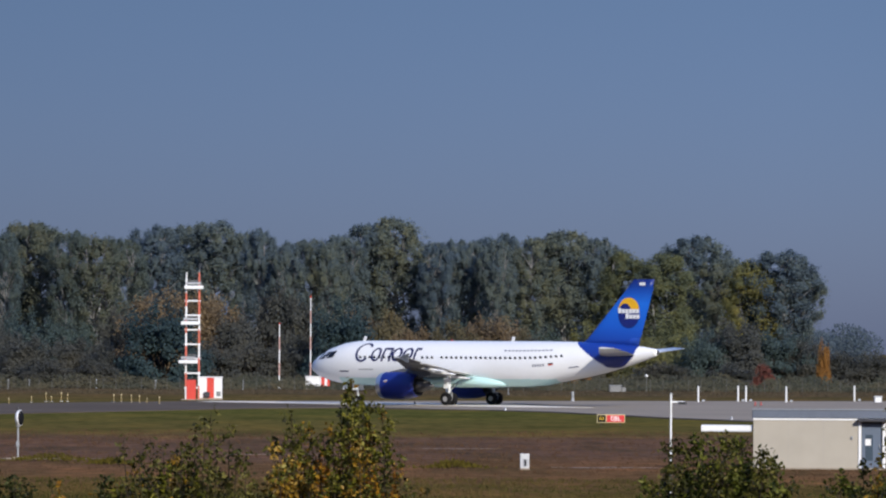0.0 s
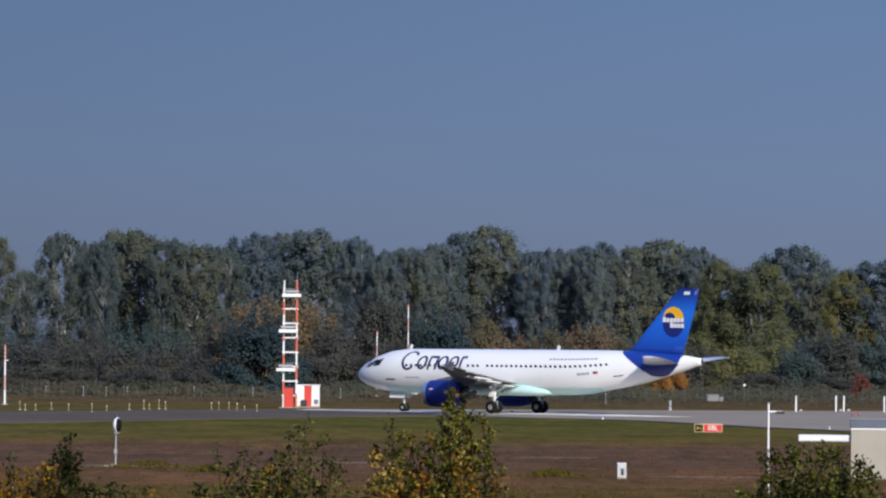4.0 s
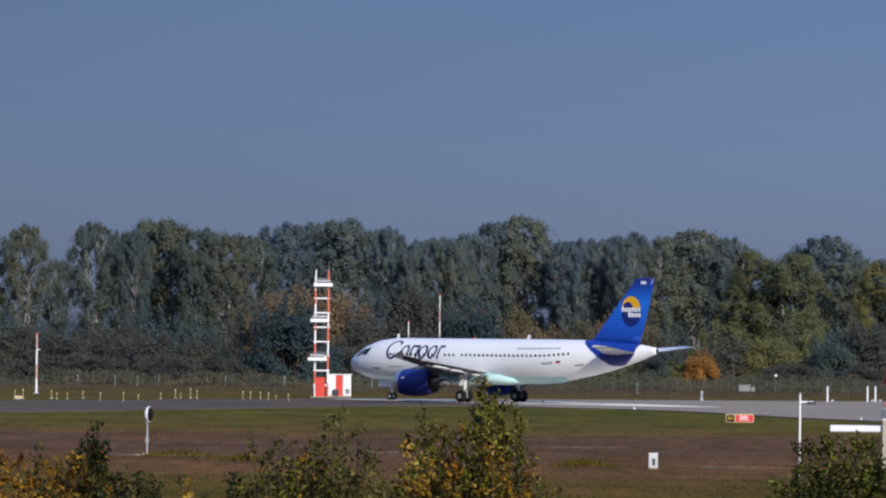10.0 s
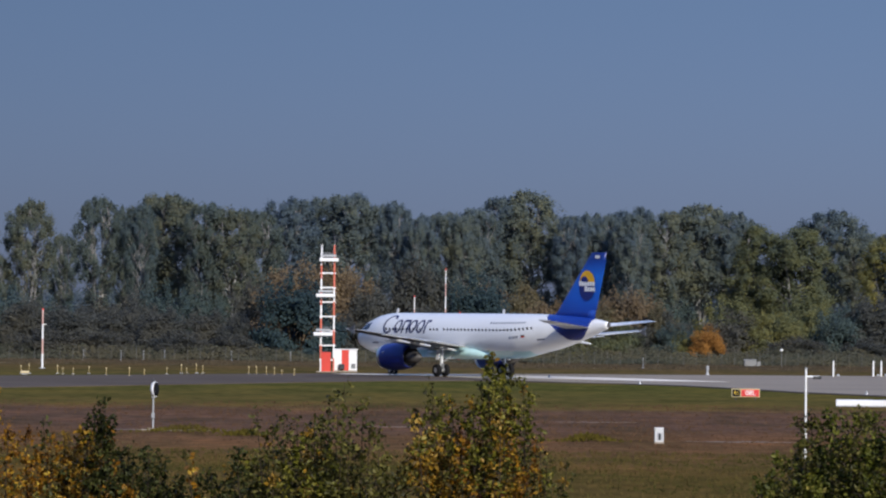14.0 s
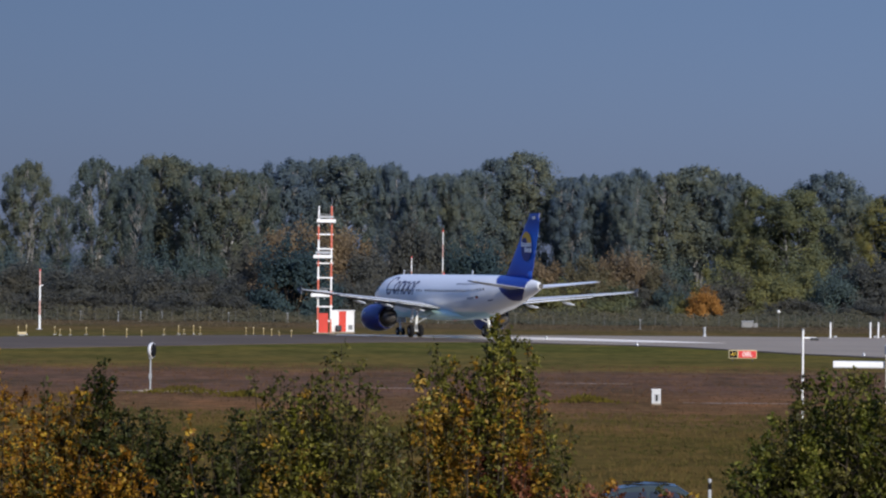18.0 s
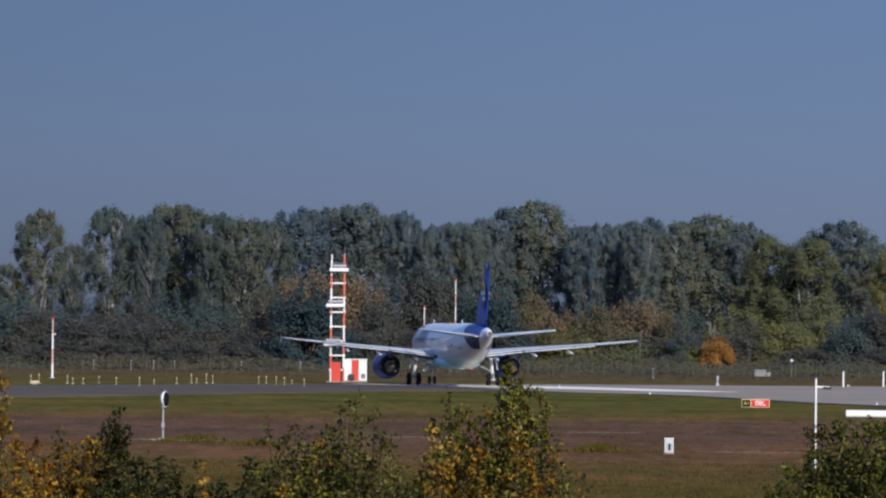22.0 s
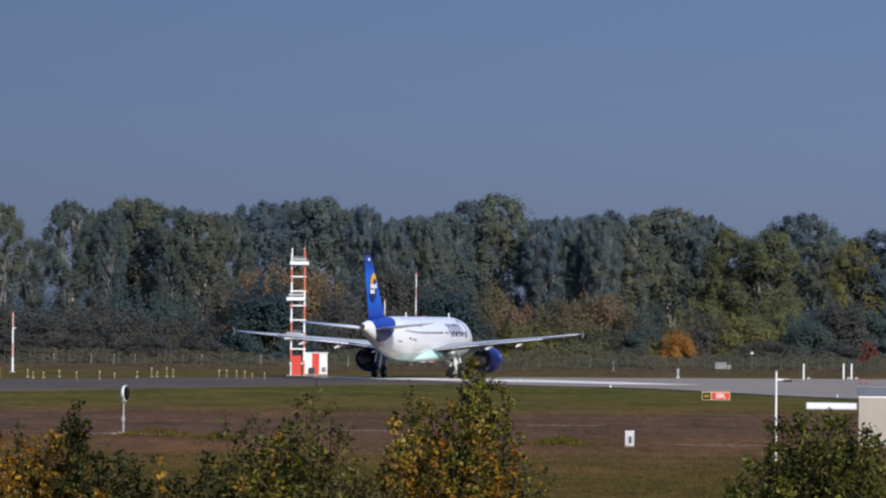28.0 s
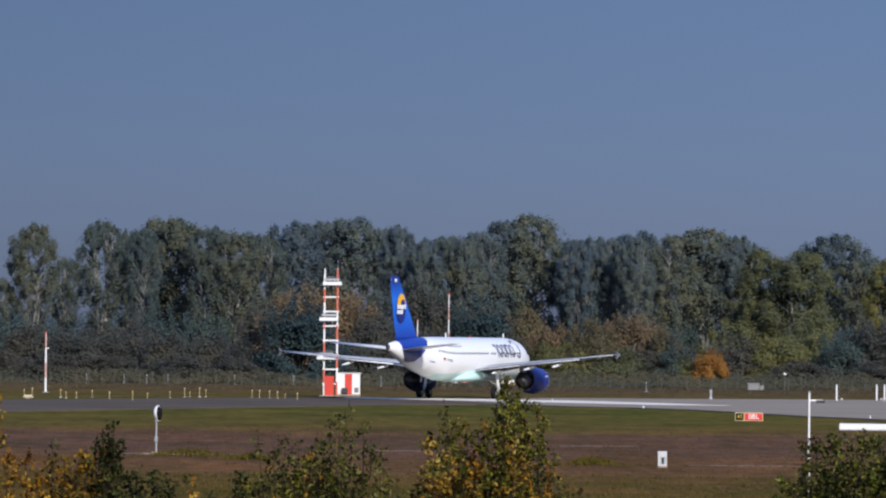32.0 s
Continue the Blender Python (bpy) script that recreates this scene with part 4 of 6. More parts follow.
def make_small_markers():
    t = thing("approach_light", Matrix.Identity(4), "short yellow approach light stake in dry grass", "light stake", "approach light stakes")
    part("stake", tube((0, 0, 0), (0, 0, 0.62), 0.03, 0.028, 6), STAKE_PAINT, t)
    part("lamp_head", tube((0, 0, 0.62), (0, 0, 0.78), 0.045, 0.06, 8), STAKE_LAMP, t)
    part("base", boxed((0, 0, 0.0), (0.26, 0.26, 0.08), 0.01), STEEL, t)
    rnd = random.Random(8)
    spots = [(-39.3, 441.6), (-38.6, 442.4), (-36.1, 445), (-35.3, 441.3), (-34.4, 442.3), (-33.3, 447.9), (-30.9, 437.1), (-28.1, 427.3),
             (-27.3, 436.6), (-26.0, 451.1), (-24.9, 456.9), (-24.4, 457.4), (-23.5, 458.4), (-22.9, 459), (-18.2, 454.7), (-17.5, 455.5),
             (-16.4, 452), (-15.5, 448.5), (-14.8, 449.2), (-13.4, 442)]
    for x, y in spots[1:]:
        copy_thing(t, pose(x, y + 14, 0.0, 0, 0, rnd.uniform(0, 90)) @ Matrix.Diagonal((1, 1, rnd.uniform(0.6, 1.2), 1)))
    t.matrix_basis = pose(spots[0][0], spots[0][1] + 14, 0)

    e = thing("edge_light", Matrix.Identity(4), "white edge light on a short grey stem", "edge light", "edge lights")
    part("stem", tube((0, 0, 0), (0, 0, 1.0), 0.04, 0.04, 6), STEEL, e)
    part("lamp_head", boxed((0, 0, 1.12), (0.15, 0.15, 0.16), 0.03), GREY_WHITE, e)
    part("base", boxed((0, 0, 0.0), (0.3, 0.3, 0.08), 0.01), STEEL, e)
    spots = [(-44.7, 610), (-39.8, 608), (-36.7, 604), (-34.5, 612), (-26.0, 612), (-18.4, 610), (-7.3, 608), (24.5, 567)]
    for x, y in spots[1:]:
        copy_thing(e, pose(x, y, 0))
    e.matrix_basis = pose(*spots[0], 0)

    m = thing("marker_post", Matrix.Identity(4), "white post with a small lamp box at its foot", "marker post", "white posts beyond the taxiway")
    part("post", tube((0, 0, 0), (0, 0, 1.6), 0.095, 0.085, 10), WHITE, m)
    part("cap", tube((0, 0, 1.6), (0, 0, 1.68), 0.1, 0.05, 10), GREY, m)
    part("lamp_box", boxed((0.5, -0.1, 0.14), (0.3, 0.24, 0.2), 0.03), GREY_WHITE, m)
    spots = [(40.7, 491.3), (45.2, 495.8), (46.1, 496.7), (49.7, 490.9), (58.4, 505.6)]
    for x, y in spots[1:]:
        copy_thing(m, pose(x, y, 0.04))
    m.matrix_basis = pose(*spots[0], 0.04)

    s = thing("marker_post", pose(27.9, 492.7, 0.04), "short white hourglass-shaped marker beyond the taxiway", "marker post")
    part("foot", tube((0, 0, 0), (0, 0, 0.4), 0.2, 0.1, 10), GREY_WHITE, s)
    part("head", tube((0, 0, 0.4), (0, 0, 0.98), 0.1, 0.17, 10), GREY_WHITE, s)
    part("band", tube((0, 0, 0.42), (0, 0, 0.55), 0.15, 0.15, 10), GREY, s)
    c = thing("traffic_cone", Matrix.Identity(4), "small red cone by the taxiway edge", "cone", "red cones")
    part("cone_body", tube((0, 0, 0.03), (0, 0, 0.45), 0.12, 0.03, 10), CONE_RED, c)
    part("foot", boxed((0, 0, 0.02), (0.3, 0.3, 0.05), 0.01), DARK, c)
    copy_thing(c, pose(44.1, 459.6, 0.045))
    c.matrix_basis = pose(43.5, 459.2, 0.045)

    q = thing("pavement_light", Matrix.Identity(4), "low white edge light on the pavement border", "edge light", "pavement edge lights")
    part("base", tube((0, 0, -0.02), (0, 0, 0.1), 0.14, 0.11, 10), STEEL, q)
    part("lamp", lathe([(0.1, 0.09), (0.16, 0.1), (0.22, 0.07), (0.25, 0.02)], 10, "Z"), GREY_WHITE, q)
    for x, y in ((17.9, 420.5), (33.4, 372.0)):
        copy_thing(q, pose(x, y, 0.04))
    q.matrix_basis = pose(10.9, 460.0, 0.06)

    g = thing("cable_cabinet", pose(39.3, 600, 0), "low grey-white cabinet before the fence", "cabinet")
    part("body", boxed((0, 0, 0.4), (1.5, 0.8, 0.8), 0.06), DULL_GREY, g)
    part("lid", boxed((0.0, 0, 0.84), (1.6, 0.9, 0.08), 0.03), GREY, g)
    part("door", boxed((-0.35, -0.41, 0.4), (0.6, 0.03, 0.6), 0.01), DULL_GREY, g)
    part("side_box", boxed((1.05, 0.0, 0.3), (0.5, 0.6, 0.6), 0.05), DULL_GREY, g)
    lp = thing("lamp_post", pose(43.0, 597, 0), "short lamp post with a white globe", "lamp post")
    part("post", tube((0, 0, 0), (0, 0, 1.9), 0.025, 0.022, 8), DULL_GREY, lp)
    part("globe", lathe([(1.88, 0.05), (1.96, 0.16), (2.06, 0.21), (2.16, 0.16), (2.24, 0.05)], 12, "Z"), WHITE, lp)
    wb = thing("cable_cabinet", pose(58.9, 489, 0.04), "small pale cabinet beyond the taxiway", "cabinet")
    part("body", boxed((0, 0, 0.34), (0.78, 0.5, 0.62), 0.04), GREY_WHITE, wb)
    part("lid", boxed((0, 0, 0.67), (0.86, 0.58, 0.06), 0.02), WHITE, wb)
    part("door", boxed((0, -0.26, 0.33), (0.6, 0.02, 0.46), 0.005), WHITE, wb)
    a = thing("apron_light", pose(-38.3, 448, 0.0), "low white runway light unit on bare ground", "light")
    part("housing", boxed((0, 0, 0.22), (0.8, 0.5, 0.24), 0.06), STAKE_LAMP, a)
    part("foot", boxed((0, 0, 0.06), (0.5, 0.4, 0.14), 0.02), STEEL, a)


DULL_GREY = surface("weathered_dull_grey", (0.17, 0.17, 0.165), 0.8, vary=0.15)
MARKER_WHITE = surface("weathered_white_marker", (0.46, 0.47, 0.47), 0.6, vary=0.15)
CONE_RED = surface("faded_cone_red", (0.30, 0.05, 0.04), 0.6, vary=0.15)
STAKE_PAINT = surface("faded_yellow_stake_paint", (0.40, 0.30, 0.13), 0.6, vary=0.15)
STAKE_LAMP = surface("pale_yellow_lamp", (0.52, 0.42, 0.24), 0.4, vary=0.08)
GREY_WHITE = surface("weathered_grey_white", (0.295, 0.303, 0.312), 0.65, vary=0.15)


def make_fence():
    """Wire fence along the wood: a post every 1.6 m with a cranked top, and line wires."""
    f = thing("perimeter_fence", pose(0, 604, 0), "thin grey wire perimeter fence before the wood", "fence")
    post = bmesh.new()
    add_tube(post, (0, 0, 0), (0, 0, 1.5), 0.022, 0.02, 6)
    add_tube(post, (0, 0, 1.48), (0, -0.15, 1.7), 0.018, 0.015, 6)
    me = bpy.data.meshes.new("post")
    post.to_mesh(me)
    post.free()
    me.materials.append(FENCE_GREY)
    n = 102
    for k in range(n):
        p = part("post", me, None, f)
        p.matrix_basis = pose(-76 + 1.6 * k, 0, 0)
    for z in (0.15, 0.5, 0.85, 1.2, 1.5):
        part("wire", boxed((4.4, 0, z), (163, 0.003, 0.003)), FENCE_GREY, f)


FENCE_GREY = surface("fence_post_concrete", (0.11, 0.108, 0.10), 0.8, vary=0.15)
make_glide_mast()
make_far_cabin()
banded_pole("wind_mast", 1.24, 630, 11.9, 0.105, 7, "tall thin red and white banded mast", "mast", 0.3)
banded_pole("wind_mast", -2.83, 627, 8.4, 0.105, 5, "thin red and white banded mast", "mast", 0.2)
lm = banded_pole("wind_mast", -41.0, 501, 6.1, 0.12, 4, "slim red and white mast with a small arm", "mast", 0.2)
part("arm", boxed((0.15, 0, 4.6), (0.4, 0.08, 0.1), 0.01), WHITE, lm)
make_shed()
make_signs()
make_small_markers()
make_fence()

# ---- the airliner: x forward, y to its port side, the origin on the ground between the main wheels ----
NOSE = 17.71
STATIONS = [(-0.18, 3.40, 0.06, 0.06), (-0.05, 3.41, 0.34, 0.32), (0.25, 3.43, 0.64, 0.60), (0.8, 3.48, 0.98, 0.96), (1.6, 3.56, 1.30, 1.28), (2.2, 3.62, 1.49, 1.53),
            (2.9, 3.66, 1.63, 1.70), (3.8, 3.74, 1.81, 1.90), (5.2, 3.79, 1.94, 2.03), (6.6, 3.80, 1.975, 2.07), (24.0, 3.80, 1.975, 2.07), (26.0, 3.87, 1.93, 2.0),
            (28.0, 4.05, 1.76, 1.80), (30.0, 4.20, 1.50, 1.62), (32.0, 4.37, 1.20, 1.37), (34.0, 4.57, 0.87, 1.05), (36.0, 4.77, 0.52, 0.66), (37.2, 4.88, 0.30, 0.36), (37.57, 4.90, 0.22, 0.25)]


def section(s):
    """Centre height, half width and half height of the fuselage at s metres from the nose."""
    for a, b in zip(STATIONS, STATIONS[1:]):
        if s <= b[0]:
            k = (s - a[0]) / (b[0] - a[0])
            return tuple(p + (q - p) * k for p, q in zip(a[1:], b[1:]))
    return STATIONS[-1][1:]


def skin(s, angle, side, out=0.0):
    """A point on the skin: angle in degrees above the middle line, side +1 port."""
    z, w, h = section(s)
    a = radians(angle)
    return Vector((NOSE - s, side * (w + out) * math.cos(a), z + (h + out) * math.sin(a)))


def skin_patch(bm, s0, s1, a0, a1, side, out=0.015, slant=0.0, mat=0):
    """A thin raised patch that follows the skin; slant shifts its upper edge aft."""
    ns, na = max(1, int(abs(s1 - s0) / 0.35)), max(1, int(abs(a1 - a0) / 6))
    grid = []
    for j in range(na + 1):
        a = a0 + (a1 - a0) * j / na
        grid.append([bm.verts.new(skin(s0 + (s1 - s0) * i / ns + slant * j / na, a, side, out)) for i in range(ns + 1)])
    for j in range(na):
        for i in range(ns):
            f = bm.faces.new((grid[j][i], grid[j][i + 1], grid[j + 1][i + 1], grid[j + 1][i]))
            f.material_index = mat
    return bm


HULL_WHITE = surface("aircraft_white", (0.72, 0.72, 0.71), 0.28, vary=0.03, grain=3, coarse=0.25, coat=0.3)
AQUA = surface("pale_aqua_paint", (0.426, 0.623, 0.607), 0.3, vary=0.04, grain=3, coarse=0.25, coat=0.3)
def tail_paint():
    """Tail livery: navy at the root and the tip, bright blue between."""
    m, n, l, b = nodes_of("tail_blue_fade")
    co, sep, r = n.new("ShaderNodeTexCoord"), n.new("ShaderNodeSeparateXYZ"), n.new("ShaderNodeMapRange")
    l.new(co.outputs["Object"], sep.inputs[0])
    l.new(sep.outputs["Z"], r.inputs["Value"])
    r.inputs["From Min"].default_value, r.inputs["From Max"].default_value = 4.0, 12.0
    c = ramp(n, [(0.0, (0.006, 0.018, 0.15)), (0.2, (0.006, 0.036, 0.26)), (0.42, (0.008, 0.090, 0.47)), (0.66, (0.010, 0.125, 0.56)), (0.80, (0.007, 0.06, 0.34)), (0.90, (0.005, 0.018, 0.14))])
    l.new(r.outputs["Result"], c.inputs["Fac"])
    l.new(c.outputs["Color"], b.inputs["Base Color"])
    b.inputs["Roughness"].default_value = 0.42
    return m


BLUE = tail_paint()
NAVY = surface("navy_paint", (0.008, 0.016, 0.131), 0.42, vary=0.10, grain=2, coarse=0.3)
ENGINE_BLUE = surface("engine_blue_paint", (0.008, 0.020, 0.164), 0.4, vary=0.10, grain=2, coarse=0.3)
FAINT_INK = surface("grey_blue_lettering", (0.16, 0.165, 0.20), 0.45, vary=0.1)
INK = surface("dark_blue_lettering", (0.015, 0.018, 0.074), 0.4, vary=0.1)
GOLD = surface("golden_yellow_paint", (0.705, 0.377, 0.016), 0.35, vary=0.06)
RADOME = surface("radome_white", (0.66, 0.67, 0.685), 0.35, vary=0.04)
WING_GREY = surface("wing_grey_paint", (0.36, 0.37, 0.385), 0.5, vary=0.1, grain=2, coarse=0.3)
# the wing grey again, with the underside's shade put into the colour
UNDER_SHADE_GREY = surface("wing_grey_with_underside_shade", (0.10, 0.105, 0.115), 0.5, vary=0.1, grain=2, coarse=0.3)
EDGE_GREY = surface("slat_grey_paint", (0.13, 0.135, 0.145), 0.45, vary=0.08)
BARE = surface("bare_aluminium", (0.590, 0.599, 0.607), 0.28, metal=0.9, vary=0.06)
TYRE = matt(surface("tyre_rubber", (0.012, 0.012, 0.013), 0.95, vary=0.2))
GEAR_GREY = surface("landing_gear_grey", (0.5, 0.51, 0.51), 0.45, vary=0.1)
RIM = surface("wheel_rim", (0.36, 0.36, 0.365), 0.45, metal=0.3, vary=0.08)
NOZZLE = surface("engine_nozzle_metal", (0.07, 0.066, 0.064), 0.55, metal=0.4, vary=0.15)
FAN = surface("fan_blades", (0.05, 0.05, 0.055), 0.4, metal=0.6, vary=0.2)
WINDOW = glass("cabin_window", (0.010, 0.012, 0.018))
WINDOW.node_tree.nodes["Principled BSDF"].inputs["Specular IOR Level"].default_value = 0.2


def aerofoil(chord, thick):
    """Points round a wing section, from the leading edge back over the top; x aft."""
    up = [(0.0, 0.0), (0.03, 0.30), (0.12, 0.50), (0.3, 0.58), (0.55, 0.44), (0.8, 0.20), (1.0, 0.03)]
    low = [(0.8, -0.14), (0.55, -0.34), (0.3, -0.42), (0.12, -0.36), (0.03, -0.2)]
    return [(x * chord, z * thick) for x, z in up + low]


def surface_loft(rows, side=1, upright=False, mats=None):
    """A wing or fin through sections (span, leading s, trailing s, height, thickness)."""
    bm = bmesh.new()
    rings = []
    for y, s0, s1, z, th in rows:
        ring = []
        for x, d in aerofoil(s1 - s0, th):
            ring.append(bm.verts.new((NOSE - s0 - x, side * y, z + d) if not upright else (NOSE - s0 - x, d, z)))
        rings.append(ring)
    n = len(rings[0])
    for i in range(len(rings) - 1):
        for k in range(n):
            f = bm.faces.new((rings[i][k], rings[i][(k + 1) % n], rings[i + 1][(k + 1) % n], rings[i + 1][k]))
            f.smooth = True
            if mats:
                f.material_index = mats(k, n, i)
    bm.faces.new(rings[0])
    bm.faces.new(rings[-1])
    return bm


def make_fuselage(craft):
    cuts = sorted(set([p[0] for p in STATIONS] + [0.1, 0.5, 1.2] + [6.6 + 1.16 * k for k in range(16)] + [24 + 0.5 * k for k in range(8)] + [28 + 0.08 * k for k in range(104)]))
    cuts = [c for c in cuts if c <= 37.57]
    seg = 112
    verts, faces, idx = [], [], []
    for s in cuts:
        z, w, h = section(s)
        for k in range(seg):
            a = 2 * math.pi * k / seg
            verts.append((NOSE - s, w * math.cos(a), z + h * math.sin(a)))
    for i in range(len(cuts) - 1):
        for k in range(seg):
            j = (k + 1) % seg
            faces.append((i * seg + k, i * seg + j, (i + 1) * seg + j, (i + 1) * seg + k))
            s = (cuts[i] + cuts[i + 1]) / 2
            zc, w, h = section(s)
            sn = math.sin(2 * math.pi * (k + 0.5) / seg)
            z = zc + h * sn
            m = 0
            if s < 1.25:
                m = 3
            elif 29.3 + 1.5 * max(0.0, 5.85 - z) < s < 35.3 + 0.4 * (z - 4.45) and z > 3.5 + (0.10 if s < 33.5 else 0.30) * (s - 33.5) ** 2:
                m = 1 if z > 3.86 + (0.07 if s < 33.5 else 0.16) * (s - 33.5) ** 2 else 2
            elif z < 2.45 and 4.0 < s < 27.5:
                m = 4
            idx.append(m)
    faces.append(tuple(range(seg)))
    idx.append(3)
    faces.append(tuple((len(cuts) - 1) * seg + k for k in range(seg)))
    idx.append(5)
    me = mesh_of("fuselage", verts, faces, [HULL_WHITE, BLUE, NAVY, RADOME, AQUA, DARK], idx, True)
    f = part("fuselage", me, None, craft, "white fuselage with pale aqua belly and blue tail")
    for side in (1, -1):
        for s0, s1, a0, a1, sl in ((1.55, 2.40, 22, 46, 0.5), (2.46, 3.3, 20, 42, 0.35), (1.2, 1.5, 28, 56, 0.6)):
            part("cockpit_window", skin_patch(bmesh.new(), s0, s1, a0, a1, side, 0.012, sl), WINDOW, f, "dark cockpit window")
    # cabin windows, one by one
    bm = bmesh.new()
    bmesh.ops.create_circle(bm, cap_ends=True, segments=10, radius=1.0)
    bmesh.ops.transform(bm, matrix=pose(0, 0, 0, 90, 0, 0) @ Matrix.Diagonal((0.15, 0.215, 1, 1)), verts=bm.verts)
    wme = bpy.data.meshes.new("cabin_window")
    bm.to_mesh(wme)
    bm.free()
    wme.materials.append(WINDOW)
    for side in (1, -1):
        for k in range(42):
            s = 6.6 + 0.533 * k
            if k in (11, 12, 16):
                continue
            p = skin(s, 13, side, 0.012)
            w = part("cabin_window", wme, None, f)
            w.matrix_basis = Matrix.Translation(p) @ pose(0, 0, 0, -13 * side, 0, 0)
        # doors and service hatches as thin raised panels with dark sills
        for s, w in ((4.7, 0.82), (29.6, 0.76)):
            d = part("cabin_door", skin_patch(bmesh.new(), s - w / 2, s + w / 2, -20, 34, side, 0.012), HULL_WHITE, f)
            part("door_sill", skin_patch(bmesh.new(), s - w * 0.65, s + w * 0.65, -23.5, -20.5, side, 0.02), INK, d)
        for s in (15.6, 16.5):
            part("overwing_exit", skin_patch(bmesh.new(), s - 0.26, s + 0.26, -4, 25, side, 0.01), HULL_WHITE, f)
        part("cargo_door", skin_patch(bmesh.new(), 8.2, 10.0, -48, -16, side, 0.01), HULL_WHITE, f)
        # the airline's title as plain leaning shapes: rings and bars
        x = 5.9
        for w, a0, a1, shape in ((1.75, 2, 61, "ring"), (1.1, 4, 43, "ring"), (1.08, 4, 43, "bars"), (1.15, 4, 43, "ring"), (1.12, 4, 43, "ring"), (0.7, 4, 43, "bars")):
            bm, lean_aft = bmesh.new(), 0.30 * a1 / 50
            inner, flat = (0.70, 0.80) if a1 > 50 else (0.56, 0.70)
            if shape == "ring":
                loop = []
                for q in range(24):
                    a = 2 * math.pi * q / 24
                    for grow in (1.0, inner):
                        up = 0.5 + 0.5 * (1.0 if grow == 1.0 else flat) * math.sin(a)
                        loop.append(bm.verts.new(skin(x + w / 2 + w * 0.5 * grow * math.cos(a) + lean_aft * (up - 0.3), a0 + (a1 - a0) * up, side, 0.018)))
                for q in range(24):
                    p = (q + 1) % 24
                    if a1 > 50 and (q < 2 or q > 20):
                        continue                            # the tall one stands open
                    bm.faces.new((loop[2 * q], loop[2 * p], loop[2 * p + 1], loop[2 * q + 1]))
            else:
                skin_patch(bm, x, x + 0.24, a0, a1, side, 0.018, lean_aft)
                if w > 0.8:
                    skin_patch(bm, x + w - 0.28, x + w - 0.04, a0, a1 - 5, side, 0.018, lean_aft)
                skin_patch(bm, x + 0.24 + lean_aft, x + w - 0.1 + lean_aft, a1 - 8, a1, side, 0.018)
            part("title_shape", bm, INK, f, "dark blue title shape")
            x += w + 0.06
        for k in range(13):
            part("web_bar", skin_patch(bmesh.new(), 22.3 + 0.40 * k, 22.3 + 0.40 * k + 0.26, 33, 37.5, side, 0.014), FAINT_INK, f)
        for k in range(5):
            part("registration_bar", skin_patch(bmesh.new(), 25.5 + 0.26 * k, 25.5 + 0.26 * k + 0.16, -9, -2.5, side, 0.014), FAINT_INK, f)
        for k, m in enumerate((RED, BLACK)):
            part("flag_band", skin_patch(bmesh.new(), 27.1, 27.6, -9 + 3.3 * k, -5.7 + 3.3 * k, side, 0.014), m, f)
        part("placard", skin_patch(bmesh.new(), 6.4, 8.0, -17.5, -15.5, side, 0.014), GREY, f)
    for s in (5.8, 22.2):
        part("blade_antenna", boxed((NOSE - s, 0, 6.02), (0.32, 0.05, 0.5), 0.015, pose(0, 0, 0, 0, -18, 0)), WHITE, f)
    part("beacon", tube((NOSE - 15.5, 0, 5.84), (NOSE - 15.5, 0, 6.0), 0.1, 0.05, 8), RED, f)
    part("apu_exhaust", lathe([(NOSE - 37.62, 0.16), (NOSE - 37.4, 0.16)], 16, "X"), NOZZLE, f).location = (0, 0, 4.90)
    # belly fairing
    bm = bmesh.new()
    rings = []
    for s, w, lo, hi in ((11.4, 0.5, 1.8, 2.1), (12.4, 1.6, 1.70, 2.5), (14.0, 2.15, 1.62, 2.75), (17.5, 2.3, 1.60, 2.85), (20.0, 2.1, 1.62, 2.7), (21.6, 1.4, 1.7, 2.4), (22.6, 0.4, 1.8, 2.0)):
        ring = []
        for k in range(20):
            a = 2 * math.pi * k / 20
            c, sn = math.cos(a), math.sin(a)
            ring.append(bm.verts.new((NOSE - s, w * math.copysign(abs(c) ** 0.7, c), (lo + hi) / 2 + (hi - lo) / 2 * math.copysign(abs(sn) ** 0.7, sn))))
        rings.append(ring)
    for a, b in zip(rings, rings[1:]):
        for k in range(20):
            bm.faces.new((a[k], a[(k + 1) % 20], b[(k + 1) % 20], b[k]))
    bm.faces.new(rings[0])
    bm.faces.new(rings[-1])
    part("belly_fairing", bm, AQUA, craft, "pale aqua belly fairing", smooth=True)


